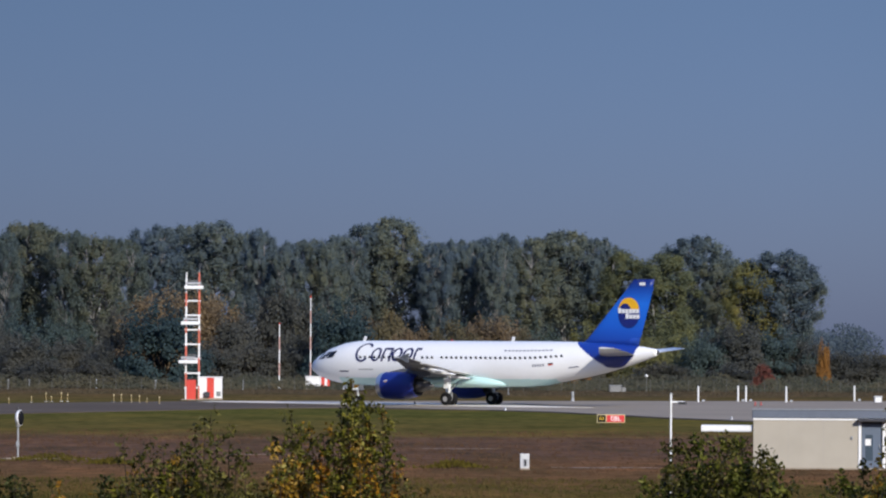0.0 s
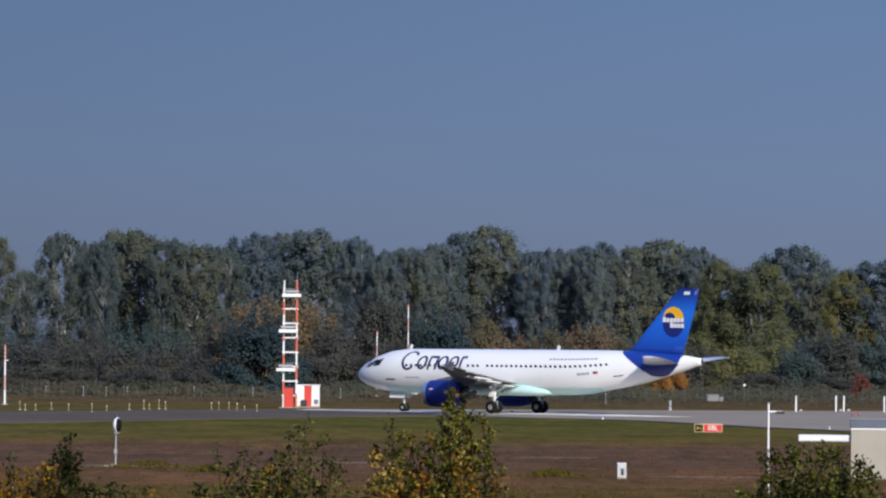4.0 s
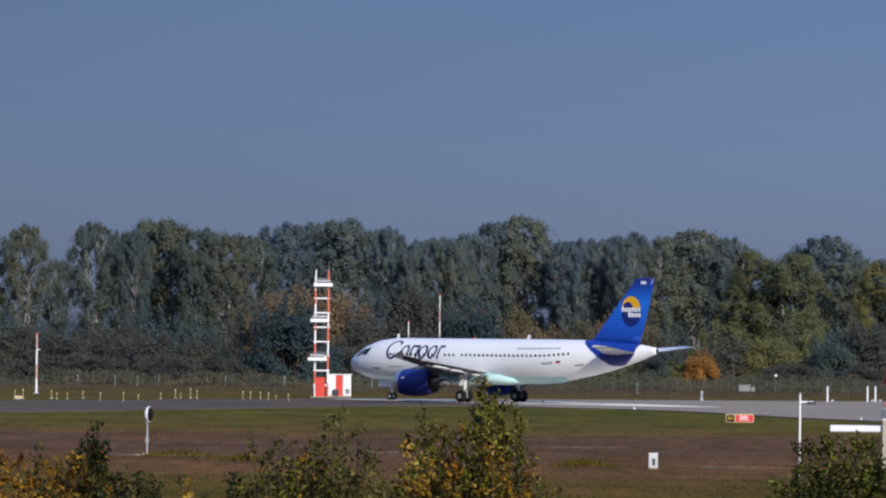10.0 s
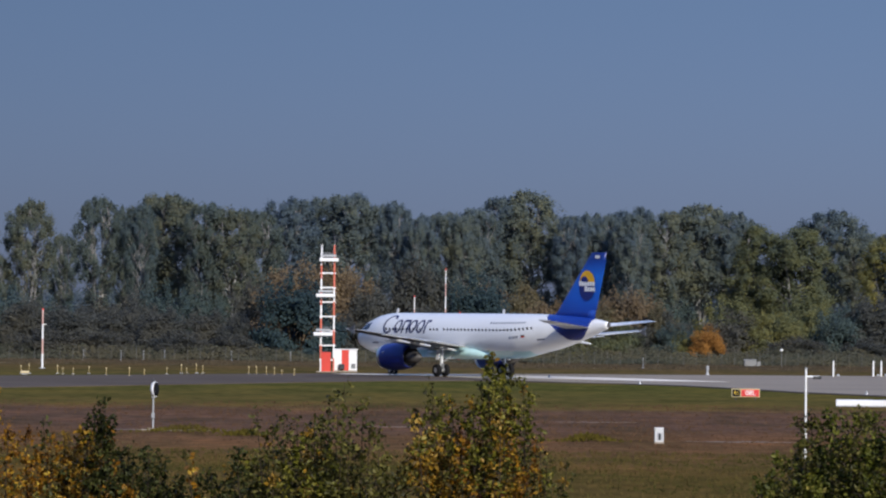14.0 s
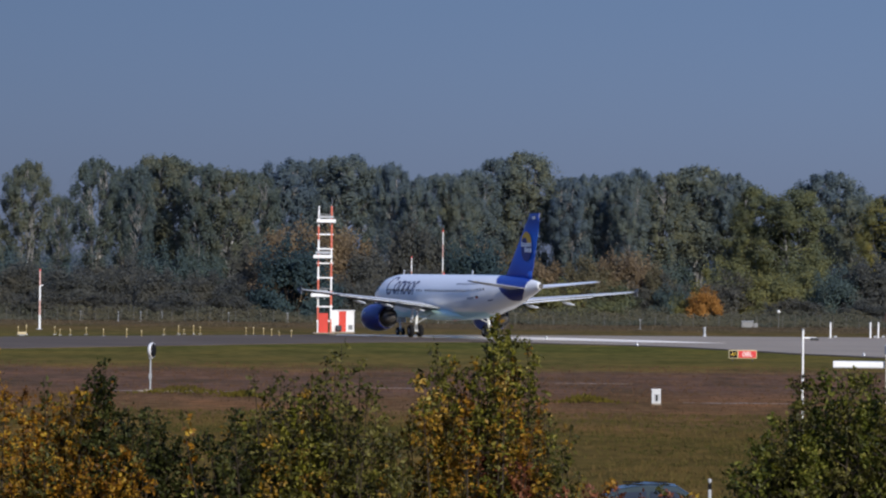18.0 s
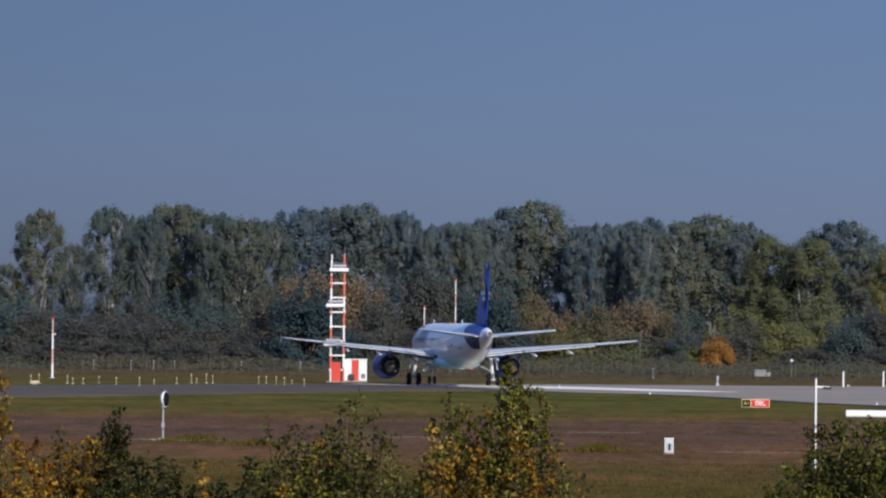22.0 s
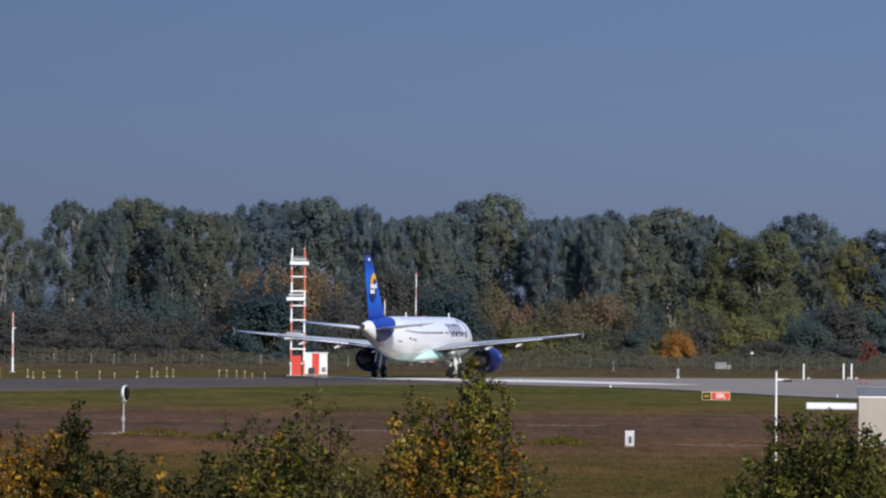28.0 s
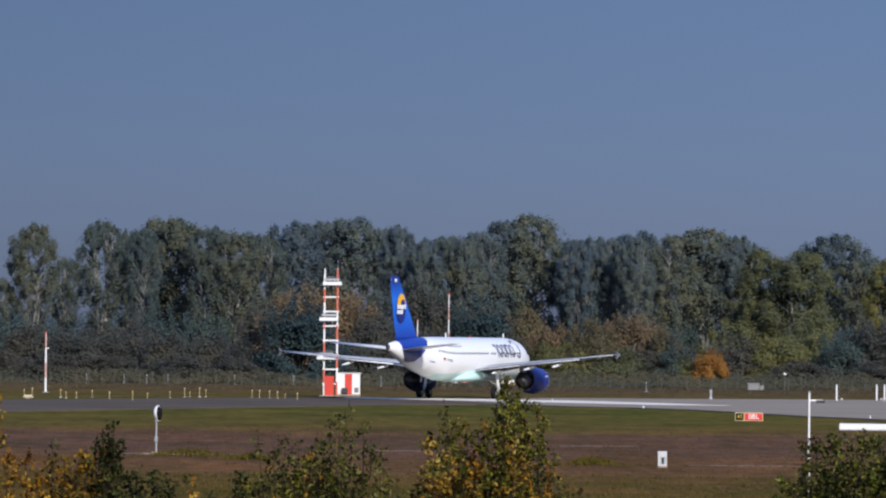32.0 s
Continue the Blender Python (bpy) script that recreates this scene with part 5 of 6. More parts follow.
def make_wing(craft, side):
    rows = [(1.0, 11.9, 18.6, 2.62, 0.90), (1.97, 12.5, 18.7, 2.80, 0.84), (6.4, 15.0, 18.75, 3.36, 0.48), (11.5, 17.75, 20.2, 3.84, 0.28), (16.9, 20.65, 21.9, 4.36, 0.15)]
    # lower faces take the grey that has shade painted in
    w = part("wing", surface_loft(rows, side, mats=lambda k, n, i: 1 if k in (0, n - 1) else 0 if k < 6 else 2), [WING_GREY, EDGE_GREY, UNDER_SHADE_GREY], craft, "grey swept wing with darker leading edge and shade-darkened underside")
    for y0, y1, a, b, z0, z1, c0, c1 in ((2.2, 6.3, 18.66, 18.78, 2.78, 3.26, 1.1, 0.9), (6.5, 12.9, 18.84, 20.66, 3.30, 3.90, 0.9, 0.55)):
        part("flap", surface_loft([(y0, a, a + c0, z0 - 0.06, 0.16), (y1, b, b + c1, z1 - 0.05, 0.10)], side), HULL_WHITE, w, "pale flap set a little down")
    part("aileron", surface_loft([(13.1, 20.55, 20.95, 3.96, 0.06), (16.5, 21.68, 21.98, 4.30, 0.04)], side), HULL_WHITE, w)
    for y0, y1 in ((2.9, 5.1), (7.0, 9.3), (9.5, 11.6), (11.8, 13.9), (14.1, 16.2)):
        lead = lambda y: 12.5 + (y - 1.97) * 0.5456
        zed = lambda y: 2.80 + (y - 1.97) * 0.1264 if y < 6.4 else 3.36 + (y - 6.4) * 0.0952
        part("slat", surface_loft([(y0, lead(y0) - 0.16, lead(y0) + 0.22, zed(y0) - 0.03, 0.24), (y1, lead(y1) - 0.14, lead(y1) + 0.2, zed(y1) - 0.03, 0.17)], side), EDGE_GREY, w)
    for y, s0, z in ((3.9, 17.0, 2.84), (7.4, 17.8, 3.22), (10.6, 18.9, 3.52)):
        prof = [(0.0, 0.03), (0.7, 0.11), (1.6, 0.13), (2.5, 0.09), (3.1, 0.02)]
        bm = lathe([(-a, r) for a, r in prof], 12, "X")
        bmesh.ops.transform(bm, matrix=Matrix.Translation((NOSE - s0, side * y, z - 0.12)) @ pose(0, 0, 0, 0, -5, 0), verts=bm.verts)
        part("flap_track_fairing", bm, HULL_WHITE, w, "white flap track fairing", smooth=True)
    bm = bmesh.new()
    y = side * 16.98
    top = [(NOSE - 21.2, y, 4.36), (NOSE - 22.1, y, 4.34), (NOSE - 22.3, y + side * 0.06, 4.72), (NOSE - 22.05, y + side * 0.06, 4.72)]
    low = [(NOSE - 21.1, y, 4.30), (NOSE - 22.1, y, 4.30), (NOSE - 22.25, y + side * 0.04, 3.95), (NOSE - 21.95, y + side * 0.04, 3.95)]
    for quad in (top, low):
        a = [bm.verts.new(p) for p in quad]
        b = [bm.verts.new((p[0], p[1] + side * 0.04, p[2])) for p in quad]
        bm.faces.new(a)
        bm.faces.new(b[::-1])
        for k in range(4):
            bm.faces.new((a[k], a[(k + 1) % 4], b[(k + 1) % 4], b[k]))
    part("wingtip_fence", bm, UNDER_SHADE_GREY, w)
    return w


def make_engine(craft, side):
    ey, ez, s0 = side * 5.75, 1.78, 11.6
    prof = [(s0 + 0.9, 0.80), (s0 + 0.25, 0.88), (s0, 0.98), (s0 - 0.0, 1.02), (s0 + 0.12, 1.12), (s0 + 0.6, 1.22), (s0 + 1.6, 1.27), (s0 + 2.8, 1.23), (s0 + 3.7, 1.07), (s0 + 4.1, 0.96), (s0 + 4.1, 0.90), (s0 + 3.5, 0.88)]
    mats = [2, 2, 1, 1, 1, 0, 0, 0, 0, 2, 2]
    bm = lathe([(NOSE - a, r) for a, r in prof], 36, "X", mats)
    bmesh.ops.transform(bm, matrix=Matrix.Translation((0, ey, ez)), verts=bm.verts)
    e = part("engine", bm, [ENGINE_BLUE, BARE, DARK, NOZZLE], craft, "dark blue engine nacelle with bright inlet lip")
    bm = lathe([(NOSE - a, r) for a, r in ((s0 + 3.5, 0.62), (s0 + 4.4, 0.60), (s0 + 5.2, 0.42), (s0 + 5.25, 0.30), (s0 + 5.8, 0.05))], 24, "X")
    bmesh.ops.transform(bm, matrix=Matrix.Translation((0, ey, ez)), verts=bm.verts)
    part("exhaust_nozzle", bm, NOZZLE, e)
    bm = lathe([(NOSE - a, r) for a, r in ((s0 + 0.35, 0.02), (s0 + 0.75, 0.28), (s0 + 0.8, 0.82), (s0 + 0.95, 0.82))], 24, "X")
    bmesh.ops.transform(bm, matrix=Matrix.Translation((0, ey, ez)), verts=bm.verts)
    part("fan", bm, FAN, e)
    bm = bmesh.new()
    pts = [(s0 + 0.9, 3.02), (s0 + 2.6, 3.36), (s0 + 5.4, 3.36), (s0 + 5.4, 2.7), (s0 + 4.2, 2.5), (s0 + 1.2, 2.9)]
    a = [bm.verts.new((NOSE - s, ey - 0.14, z)) for s, z in pts]
    b = [bm.verts.new((NOSE - s, ey + 0.14, z)) for s, z in pts]
    bm.faces.new(a)
    bm.faces.new(b[::-1])
    for k in range(len(pts)):
        bm.faces.new((a[k], a[(k + 1) % 6], b[(k + 1) % 6], b[k]))
    part("pylon", bm, UNDER_SHADE_GREY, e)
    d = lathe([(0.0, 0.24), (0.02, 0.24)], 16, "Y")
    bmesh.ops.transform(d, matrix=Matrix.Translation((NOSE - s0 - 1.3, ey + side * 1.205 - (0.02 if side > 0 else 0), ez + 0.15)), verts=d.verts)
    part("nacelle_emblem", d, GOLD, e, "small golden emblem disc")
    d = lathe([(0.0, 0.36), (0.012, 0.36)], 20, "Y")
    bmesh.ops.transform(d, matrix=Matrix.Translation((NOSE - s0 - 1.3, ey + side * 1.19 - (0.02 if side > 0 else 0), ez + 0.15)), verts=d.verts)
    part("emblem_ring", d, WHITE, e, "white ring round the emblem")


def make_tail(craft):
    rows = [(0, 29.0, 35.6, 5.35, 0.30), (0, 30.2, 35.7, 6.1, 0.32), (0, 33.2, 36.66, 9.4, 0.24), (0, 34.5, 37.05, 10.84, 0.20), (0, 35.05, 37.22, 11.46, 0.15)]
    f = part("fin", surface_loft(rows, 1, True, ), BLUE, craft, "bright blue fin with navy tip")
    bm = bmesh.new()
    ends = []
    for s0, s1, z, half in ((34.1, 35.78, 6.2, 0.09), (36.2, 37.12, 10.8, 0.05)):
        ends.append([bm.verts.new((NOSE - s, d, z)) for s, d in ((s0, half), (s1, 0.012), (s1, -0.012), (s0, -half))])
    for k in range(4):
        bm.faces.new((ends[0][k], ends[0][(k + 1) % 4], ends[1][(k + 1) % 4], ends[1][k]))
    bm.faces.new(ends[0])
    bm.faces.new(ends[1][::-1])
    part("rudder", bm, BLUE, f)
    for side in (1, -1):
        def disc(name, cx, cz, r, mat, out, a0=0, a1=360, label="", flat=1.0):
            bm = bmesh.new()
            n = 28
            rim = [(NOSE - cx + r * math.cos(radians(a0 + (a1 - a0) * k / n)), side * out, cz + flat * r * math.sin(radians(a0 + (a1 - a0) * k / n))) for k in range(n + (a1 - a0 < 360))]
            bm.faces.new([bm.verts.new(p) for p in rim])
            part(name, bm, mat, f, label)
        disc("emblem_disc", 34.62, 8.22, 1.10, NAVY, 0.168, label="navy round emblem")
        disc("emblem_sun", 34.62, 8.74, 1.08, GOLD, 0.173, 0, 180, "golden half disc")
        disc("emblem_shade", 34.22, 8.70, 0.60, NAVY, 0.178, 0, 180)
        for first, count, z in ((33.5, 6, 8.66), (34.28, 4, 8.17)):
            for k in range(count):
                tall = 0.46 if k == 0 else 0.36
                part("emblem_bar", boxed((NOSE - first - 0.17 - 0.375 * k, side * 0.180, z - 0.23 + tall / 2), (0.32, 0.012, tall)), WHITE, f)
        part("fin_mark", boxed((NOSE - 36.0, side * 0.115, 11.05), (0.62, 0.012, 0.28)), WHITE, f)
        st = part("stabilizer", surface_loft([(0.35, 31.6, 35.5, 4.62, 0.40), (6.22, 35.2, 36.75, 5.28, 0.16)], side), HULL_WHITE, craft, "white horizontal stabilizer")
        part("elevator", surface_loft([(1.1, 35.1, 35.75, 4.72, 0.10), (6.0, 36.35, 36.85, 5.26, 0.05)], side), WING_GREY, st)


def make_wheel(gear, x, y, r, w):
    prof = [(-w / 2, r * 0.2), (-w / 2, r * 0.42), (-w * 0.46, r * 0.85), (-w * 0.3, r), (w * 0.3, r), (w * 0.46, r * 0.85), (w / 2, r * 0.42), (w / 2, r * 0.2)]
    bm = lathe(prof, 24, "Y", [1, 0, 0, 0, 0, 0, 1])
    for k in range(6):
        a = 2 * math.pi * k / 6
        for e in (-1, 1):
            add_tube(bm, (r * 0.3 * math.cos(a), e * (w / 2 - 0.005), r * 0.42 * math.sin(a)), (r * 0.3 * math.cos(a), e * (w / 2 + 0.02), r * 0.3 * math.sin(a)), 0.03, 0.03, 5, 2)
    ob = part("wheel", bm, [TYRE, RIM, DARK], gear, "black tyre on a pale rim")
    ob.location = (x, y, r)
    return (ob, x, y, r)


def make_gear(craft):
    wheels = []
    for side in (1, -1):
        bm = tube((0, side * 3.8, 0.55), (0.1, side * 3.55, 2.7), 0.13, 0.16, 10)
        add_tube(bm, (0, side * 3.8 - 0.5, 0.58), (0, side * 3.8 + 0.5, 0.58), 0.09, 0.09, 8)
        g = part("main_gear", bm, GEAR_GREY, craft, "grey main landing gear leg")
        part("side_brace", tube((0, side * 3.7, 1.3), (0.1, side * 1.9, 2.2), 0.06, 0.06, 6), GREY, g)
        part("torque_link", boxed((-0.22, side * 3.78, 0.95), (0.3, 0.1, 0.5), 0.03), GREY, g)
        part("gear_door", boxed((0.1, side * 4.12, 2.0), (0.5, 0.05, 0.95), 0.02, pose(0, 0, 0, side * 8, 0, 0)), WHITE, g, "white gear door")
        for dy in (-0.46, 0.46):
            wheels.append(make_wheel(g, 0.0, side * 3.8 + dy, 0.58, 0.42))
    bm = tube((12.64, 0, 0.35), (12.75, 0, 2.1), 0.085, 0.11, 10)
    add_tube(bm, (12.64, -0.28, 0.38), (12.64, 0.28, 0.38), 0.06, 0.06, 8)
    g = part("nose_gear", bm, GEAR_GREY, craft, "grey nose landing gear leg")
    part("drag_brace", tube((12.7, 0, 1.1), (13.7, 0, 1.9), 0.05, 0.05, 6), GREY, g)
    part("taxi_light", tube((12.85, 0, 1.25), (12.95, 0, 1.25), 0.12, 0.12, 10), STEEL, g)
    for side in (1, -1):
        part("gear_door", boxed((13.2, side * 0.42, 1.55), (1.7, 0.04, 0.55), 0.02, pose(0, 0, 0, side * 10, 0, 0)), WHITE, g)
        wheels.append(make_wheel(g, 12.64, side * 0.27, 0.38, 0.22))
    return wheels


airliner = thing("airliner", Matrix.Identity(4), "white twin-engined airliner with blue tail taxiing on the runway", "airplane")
make_fuselage(airliner)
make_wing(airliner, 1)
make_wing(airliner, -1)
make_engine(airliner, 1)
make_engine(airliner, -1)
make_tail(airliner)
WHEELS = make_gear(airliner)
SIZE = 1.035
airliner.scale = (SIZE, SIZE, SIZE)

# ---- young poplars and shrubs close before the camera: stems, twigs and single leaves ----
SPRING_GREEN = leafage("shrub_leaves_green", [(0.0, (0.0208, 0.0195, 0.0026)), (0.35, (0.0585, 0.0598, 0.0065)), (0.75, (0.1378, 0.1274, 0.0143)), (1.0, (0.286, 0.2366, 0.0624))], 0.5, 0.3, 0.8, 0.0, 0.9, 2.5, 0.15)
TURNING = leafage("shrub_leaves_turning", [(0.0, (0.0251, 0.0186, 0.0024)), (0.3, (0.0992, 0.0582, 0.006)), (0.7, (0.2337, 0.128, 0.012)), (1.0, (0.3782, 0.2519, 0.066))], 0.5, 0.3, 0.8, 0.0, 0.9, 2.5, 0.15)
ORANGE = leafage("shrub_leaves_orange", [(0.0, (0.030, 0.011, 0.002)), (0.3, (0.106, 0.044, 0.004)), (0.7, (0.236, 0.112, 0.008)), (1.0, (0.422, 0.283, 0.039))], 0.5, 0.3, 0.8, 0.0, 0.9, 2.5, 0.15)
# deep green stems, and the shade tone painted on inner leaves
SHADE_GREEN = leafage("shrub_leaves_deep_and_shade", [(0.0, (0.0169, 0.0156, 0.0039)), (0.5, (0.0442, 0.0442, 0.0078)), (1.0, (0.156, 0.1352, 0.0338))], 0.5, 0.3, 0.8, 0.0, 0.9, 2.5, 0.15)
RED_BROWN = leafage("shrub_leaves_red_brown", [(0.0, (0.050, 0.016, 0.007)), (0.5, (0.143, 0.045, 0.022)), (1.0, (0.264, 0.120, 0.054))], 0.5, 0.3, 0.8, 0.0, 0.9, 2.5, 0.15)
FULL_GREEN = leafage("shrub_leaves_full_green", [(0.0, (0.0088, 0.0165, 0.0022)), (0.5, (0.0517, 0.0583, 0.0066)), (1.0, (0.1518, 0.1518, 0.0286))], 0.5, 0.3, 0.8, 0.0, 0.9, 2.5, 0.15)
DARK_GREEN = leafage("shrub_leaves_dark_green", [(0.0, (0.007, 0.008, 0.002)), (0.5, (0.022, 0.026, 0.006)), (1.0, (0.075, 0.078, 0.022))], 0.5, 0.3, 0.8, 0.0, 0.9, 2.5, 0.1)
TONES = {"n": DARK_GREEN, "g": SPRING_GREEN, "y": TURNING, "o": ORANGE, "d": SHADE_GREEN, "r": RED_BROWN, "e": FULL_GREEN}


def bush(name, label, x0, y0, stems, seed, leaf=0.0215, mix="gyyd", thick=1.0, spread=1.0, twins=1):
    """Stems as (sideways, height, kind); a capital kind is a nearly bare shoot. Leaves stand in bunches on short twigs."""
    rnd, npr = random.Random(seed), np.random.default_rng(seed)
    t = thing(name, pose(x0, y0, 0), label, "shrub")
    wood = []
    leaves = {}
    full = []
    for x, z, kind in stems:
        full.append((x, z, kind))
        for _ in range(twins if kind.islower() and (z < 4.72 or twins > 1) else 0):
            full.append((x + rnd.uniform(-0.1, 0.1), z - rnd.uniform(0.16, 0.5), kind if rnd.random() < 0.75 else rnd.choice(mix)))
    for x, z, kind in full:
        bare_shoot, kind = kind.isupper(), kind.lower()
        tip = Vector((x - x0, rnd.uniform(-0.45, 0.45), z))
        root = Vector((tip.x * 0.45, tip.y * 0.5, -0.05))
        mid = root.lerp(tip, 0.6) + Vector((rnd.gauss(0, 0.05), rnd.gauss(0, 0.05), 0))
        wood.append((root, mid, 0.024, 0.013, 6))
        wood.append((mid, tip, 0.013, 0.002, 5))
        upper = (tip - mid).length
        length = z - 2.0
        n = int(length * 27 * thick * (0.62 if bare_shoot else 1.0))
        for k in range(n):
            f = (k + rnd.random()) / n                      # 0 at the tip
            down = f * length
            p = tip.lerp(mid, down / upper) if down < upper else mid.lerp(root, min(0.6, (down - upper) / (mid - root).length))
            reach = 0.03 + 0.065 * min(1.0, down / 0.12) + 0.08 * min(1.0, max(0.0, down - 0.2) / 0.4) + 0.10 * min(1.0, max(0.0, down - 0.6) / 0.6)
            reach *= rnd.uniform(0.35, 1.15) * (0.6 if bare_shoot else spread)
            a = rnd.uniform(0, 2 * math.pi)
            end = p + Vector((math.cos(a) * reach, math.sin(a) * reach, reach * rnd.uniform(0.1, 0.9)))
            if reach > 0.07 and down < 1.6:
                wood.append((p, end, 0.0035, 0.0015, 3))
            tone = kind
            if kind == "y" and down < 0.18 and rnd.random() < 0.5:
                tone = "g"
            elif rnd.random() < 0.12:
                tone = rnd.choice(mix)
            # shade low inside the bush is put into colour: some leaves go darker
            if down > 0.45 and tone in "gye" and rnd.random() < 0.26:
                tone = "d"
            m = (7 if bare_shoot else rnd.randint(8, 18)) if down < 1.5 else 6
            for q in range(m):
                c = p.lerp(end, rnd.uniform(0.45, 1.1)) + Vector((rnd.gauss(0, 0.022), rnd.gauss(0, 0.022), rnd.gauss(0, 0.026)))
                leaves.setdefault(tone, []).append(tuple(c))
    part("branchwork", wood_mesh("branchwork", wood, DARK_BARK), None, t)
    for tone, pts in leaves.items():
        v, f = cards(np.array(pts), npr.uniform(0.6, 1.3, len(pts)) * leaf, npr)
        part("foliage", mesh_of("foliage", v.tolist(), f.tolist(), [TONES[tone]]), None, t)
    return t


SHRUB_A = bush("young_poplar", "young poplar clump with green tips and yellowing leaves", 0.42, 36.0,
               [(0.42, 5.30, "g"), (0.37, 5.20, "g"), (0.49, 5.18, "g"), (0.56, 5.13, "g"), (0.64, 5.11, "g"), (0.33, 5.06, "g"), (0.68, 4.89, "d"), (-0.04, 5.07, "d"), (0.03, 4.97, "g"),
                (-0.17, 4.88, "d"), (0.11, 4.95, "y"), (0.20, 4.91, "d"), (0.27, 4.93, "g"), (-0.11, 4.83, "y"), (0.78, 4.76, "Y"), (0.75, 4.66, "O"), (0.53, 4.97, "y"), (0.47, 4.97, "y"),
                (0.39, 4.93, "y"), (0.01, 4.76, "y"), (0.09, 4.72, "y"), (0.18, 4.72, "o"), (-0.14, 4.71, "y"), (0.31, 4.63, "y"), (0.43, 4.63, "o"), (0.58, 4.59, "o"), (0.69, 4.47, "o"),
                (-0.07, 4.54, "o"), (-0.03, 4.38, "d"), (0.82, 4.50, "d"), (0.99, 4.49, "D"), (0.95, 4.34, "d"), (1.04, 4.17, "D"), (0.06, 4.29, "y"), (0.44, 4.29, "r"), (0.61, 4.21, "r"),
                (0.78, 4.17, "r"), (0.31, 4.25, "r"), (0.70, 4.08, "r"), (0.53, 4.08, "r"), (0.89, 4.17, "d")], 31, spread=0.86)
SHRUB_B = bush("shrub", "dark green straggling shrub with upright twigs", -0.9, 35.5,
               [(-0.67, 5.08, "D"), (-0.70, 5.03, "D"), (-0.77, 4.98, "D"), (-0.79, 4.91, "D"), (-0.82, 4.83, "d"), (-0.52, 5.00, "D"), (-0.60, 4.93, "D"), (-0.46, 4.79, "d"), (-0.40, 4.77, "D"),
                (-1.30, 4.88, "D"), (-1.19, 4.79, "D"), (-1.11, 4.89, "D"), (-1.02, 4.82, "D"), (-0.94, 4.76, "d"), (-1.23, 4.72, "d"), (-1.06, 4.73, "d"), (-0.88, 4.76, "d"), (-0.67, 4.71, "d"),
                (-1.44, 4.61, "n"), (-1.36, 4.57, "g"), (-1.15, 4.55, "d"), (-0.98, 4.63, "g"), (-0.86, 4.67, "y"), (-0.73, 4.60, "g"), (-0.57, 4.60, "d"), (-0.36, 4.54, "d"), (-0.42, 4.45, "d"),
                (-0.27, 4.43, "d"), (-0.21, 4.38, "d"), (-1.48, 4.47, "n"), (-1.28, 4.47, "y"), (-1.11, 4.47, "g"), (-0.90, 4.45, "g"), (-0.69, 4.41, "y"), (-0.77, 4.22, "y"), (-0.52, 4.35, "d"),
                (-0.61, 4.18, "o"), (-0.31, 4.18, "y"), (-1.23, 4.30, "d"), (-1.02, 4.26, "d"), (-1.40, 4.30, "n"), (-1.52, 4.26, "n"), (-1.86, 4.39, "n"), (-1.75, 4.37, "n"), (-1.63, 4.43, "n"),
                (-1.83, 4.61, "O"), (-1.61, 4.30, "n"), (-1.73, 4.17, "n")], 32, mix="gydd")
SHRUB_C = bush("shrub", "orange-yellow autumn shrub with dense small leaves", -2.9, 35.3,
               [(-2.47, 4.76, "o"), (-2.56, 4.73, "y"), (-2.85, 4.65, "o"), (-2.76, 4.69, "y"), (-2.64, 4.69, "o"), (-2.93, 4.54, "o"), (-3.03, 4.70, "o"), (-3.14, 4.72, "o"), (-2.72, 4.55, "o"),
                (-2.56, 4.55, "o"), (-2.43, 4.47, "o"), (-2.31, 4.34, "o"), (-2.18, 4.26, "o"), (-2.10, 4.18, "o"), (-2.80, 4.42, "o"), (-2.97, 4.34, "o"), (-3.09, 4.29, "y"), (-2.64, 4.34, "o"),
                (-2.51, 4.22, "o"), (-2.35, 4.13, "o"), (-2.22, 4.09, "o"), (-2.89, 4.17, "y"), (-3.05, 4.13, "d"), (-3.40, 4.45, "y"), (-3.60, 4.50, "o"), (-3.50, 4.30, "d"), (-3.75, 4.40, "o")], 33, 0.0205, "oydd", 1.2)
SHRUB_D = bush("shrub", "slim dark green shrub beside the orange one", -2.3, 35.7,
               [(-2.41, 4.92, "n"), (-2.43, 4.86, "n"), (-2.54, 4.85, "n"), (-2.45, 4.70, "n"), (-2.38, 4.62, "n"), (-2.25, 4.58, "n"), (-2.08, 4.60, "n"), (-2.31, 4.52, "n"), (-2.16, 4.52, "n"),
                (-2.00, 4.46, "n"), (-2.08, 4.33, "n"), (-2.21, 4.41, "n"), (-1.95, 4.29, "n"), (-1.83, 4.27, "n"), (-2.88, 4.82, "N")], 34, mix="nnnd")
SHRUB_E = bush("shrub", "rounded dense green shrub before the hut", 3.0, 36.0,
               [(3.00, 4.90, "e"), (2.86, 4.85, "d"), (3.15, 4.89, "d"), (3.30, 4.87, "e"), (2.63, 4.54, "e"), (2.75, 4.70, "d"), (2.42, 4.38, "e"), (3.45, 4.80, "d"), (3.56, 4.71, "e"), (2.55, 4.32, "d"),
                (2.90, 4.62, "e"), (3.20, 4.62, "e"), (3.50, 4.52, "e"), (2.32, 4.18, "e"), (3.72, 4.52, "d"), (2.8, 4.45, "e"), (3.05, 4.45, "e"), (3.35, 4.45, "e"), (2.65, 4.25, "d"), (3.0, 4.25, "e"), (3.6, 4.3, "d"), (3.25, 4.25, "e"), (3.45, 4.15, "e"), (2.45, 4.1, "e")], 35, 0.021, "eeg", 2.2, 1.15, 2)
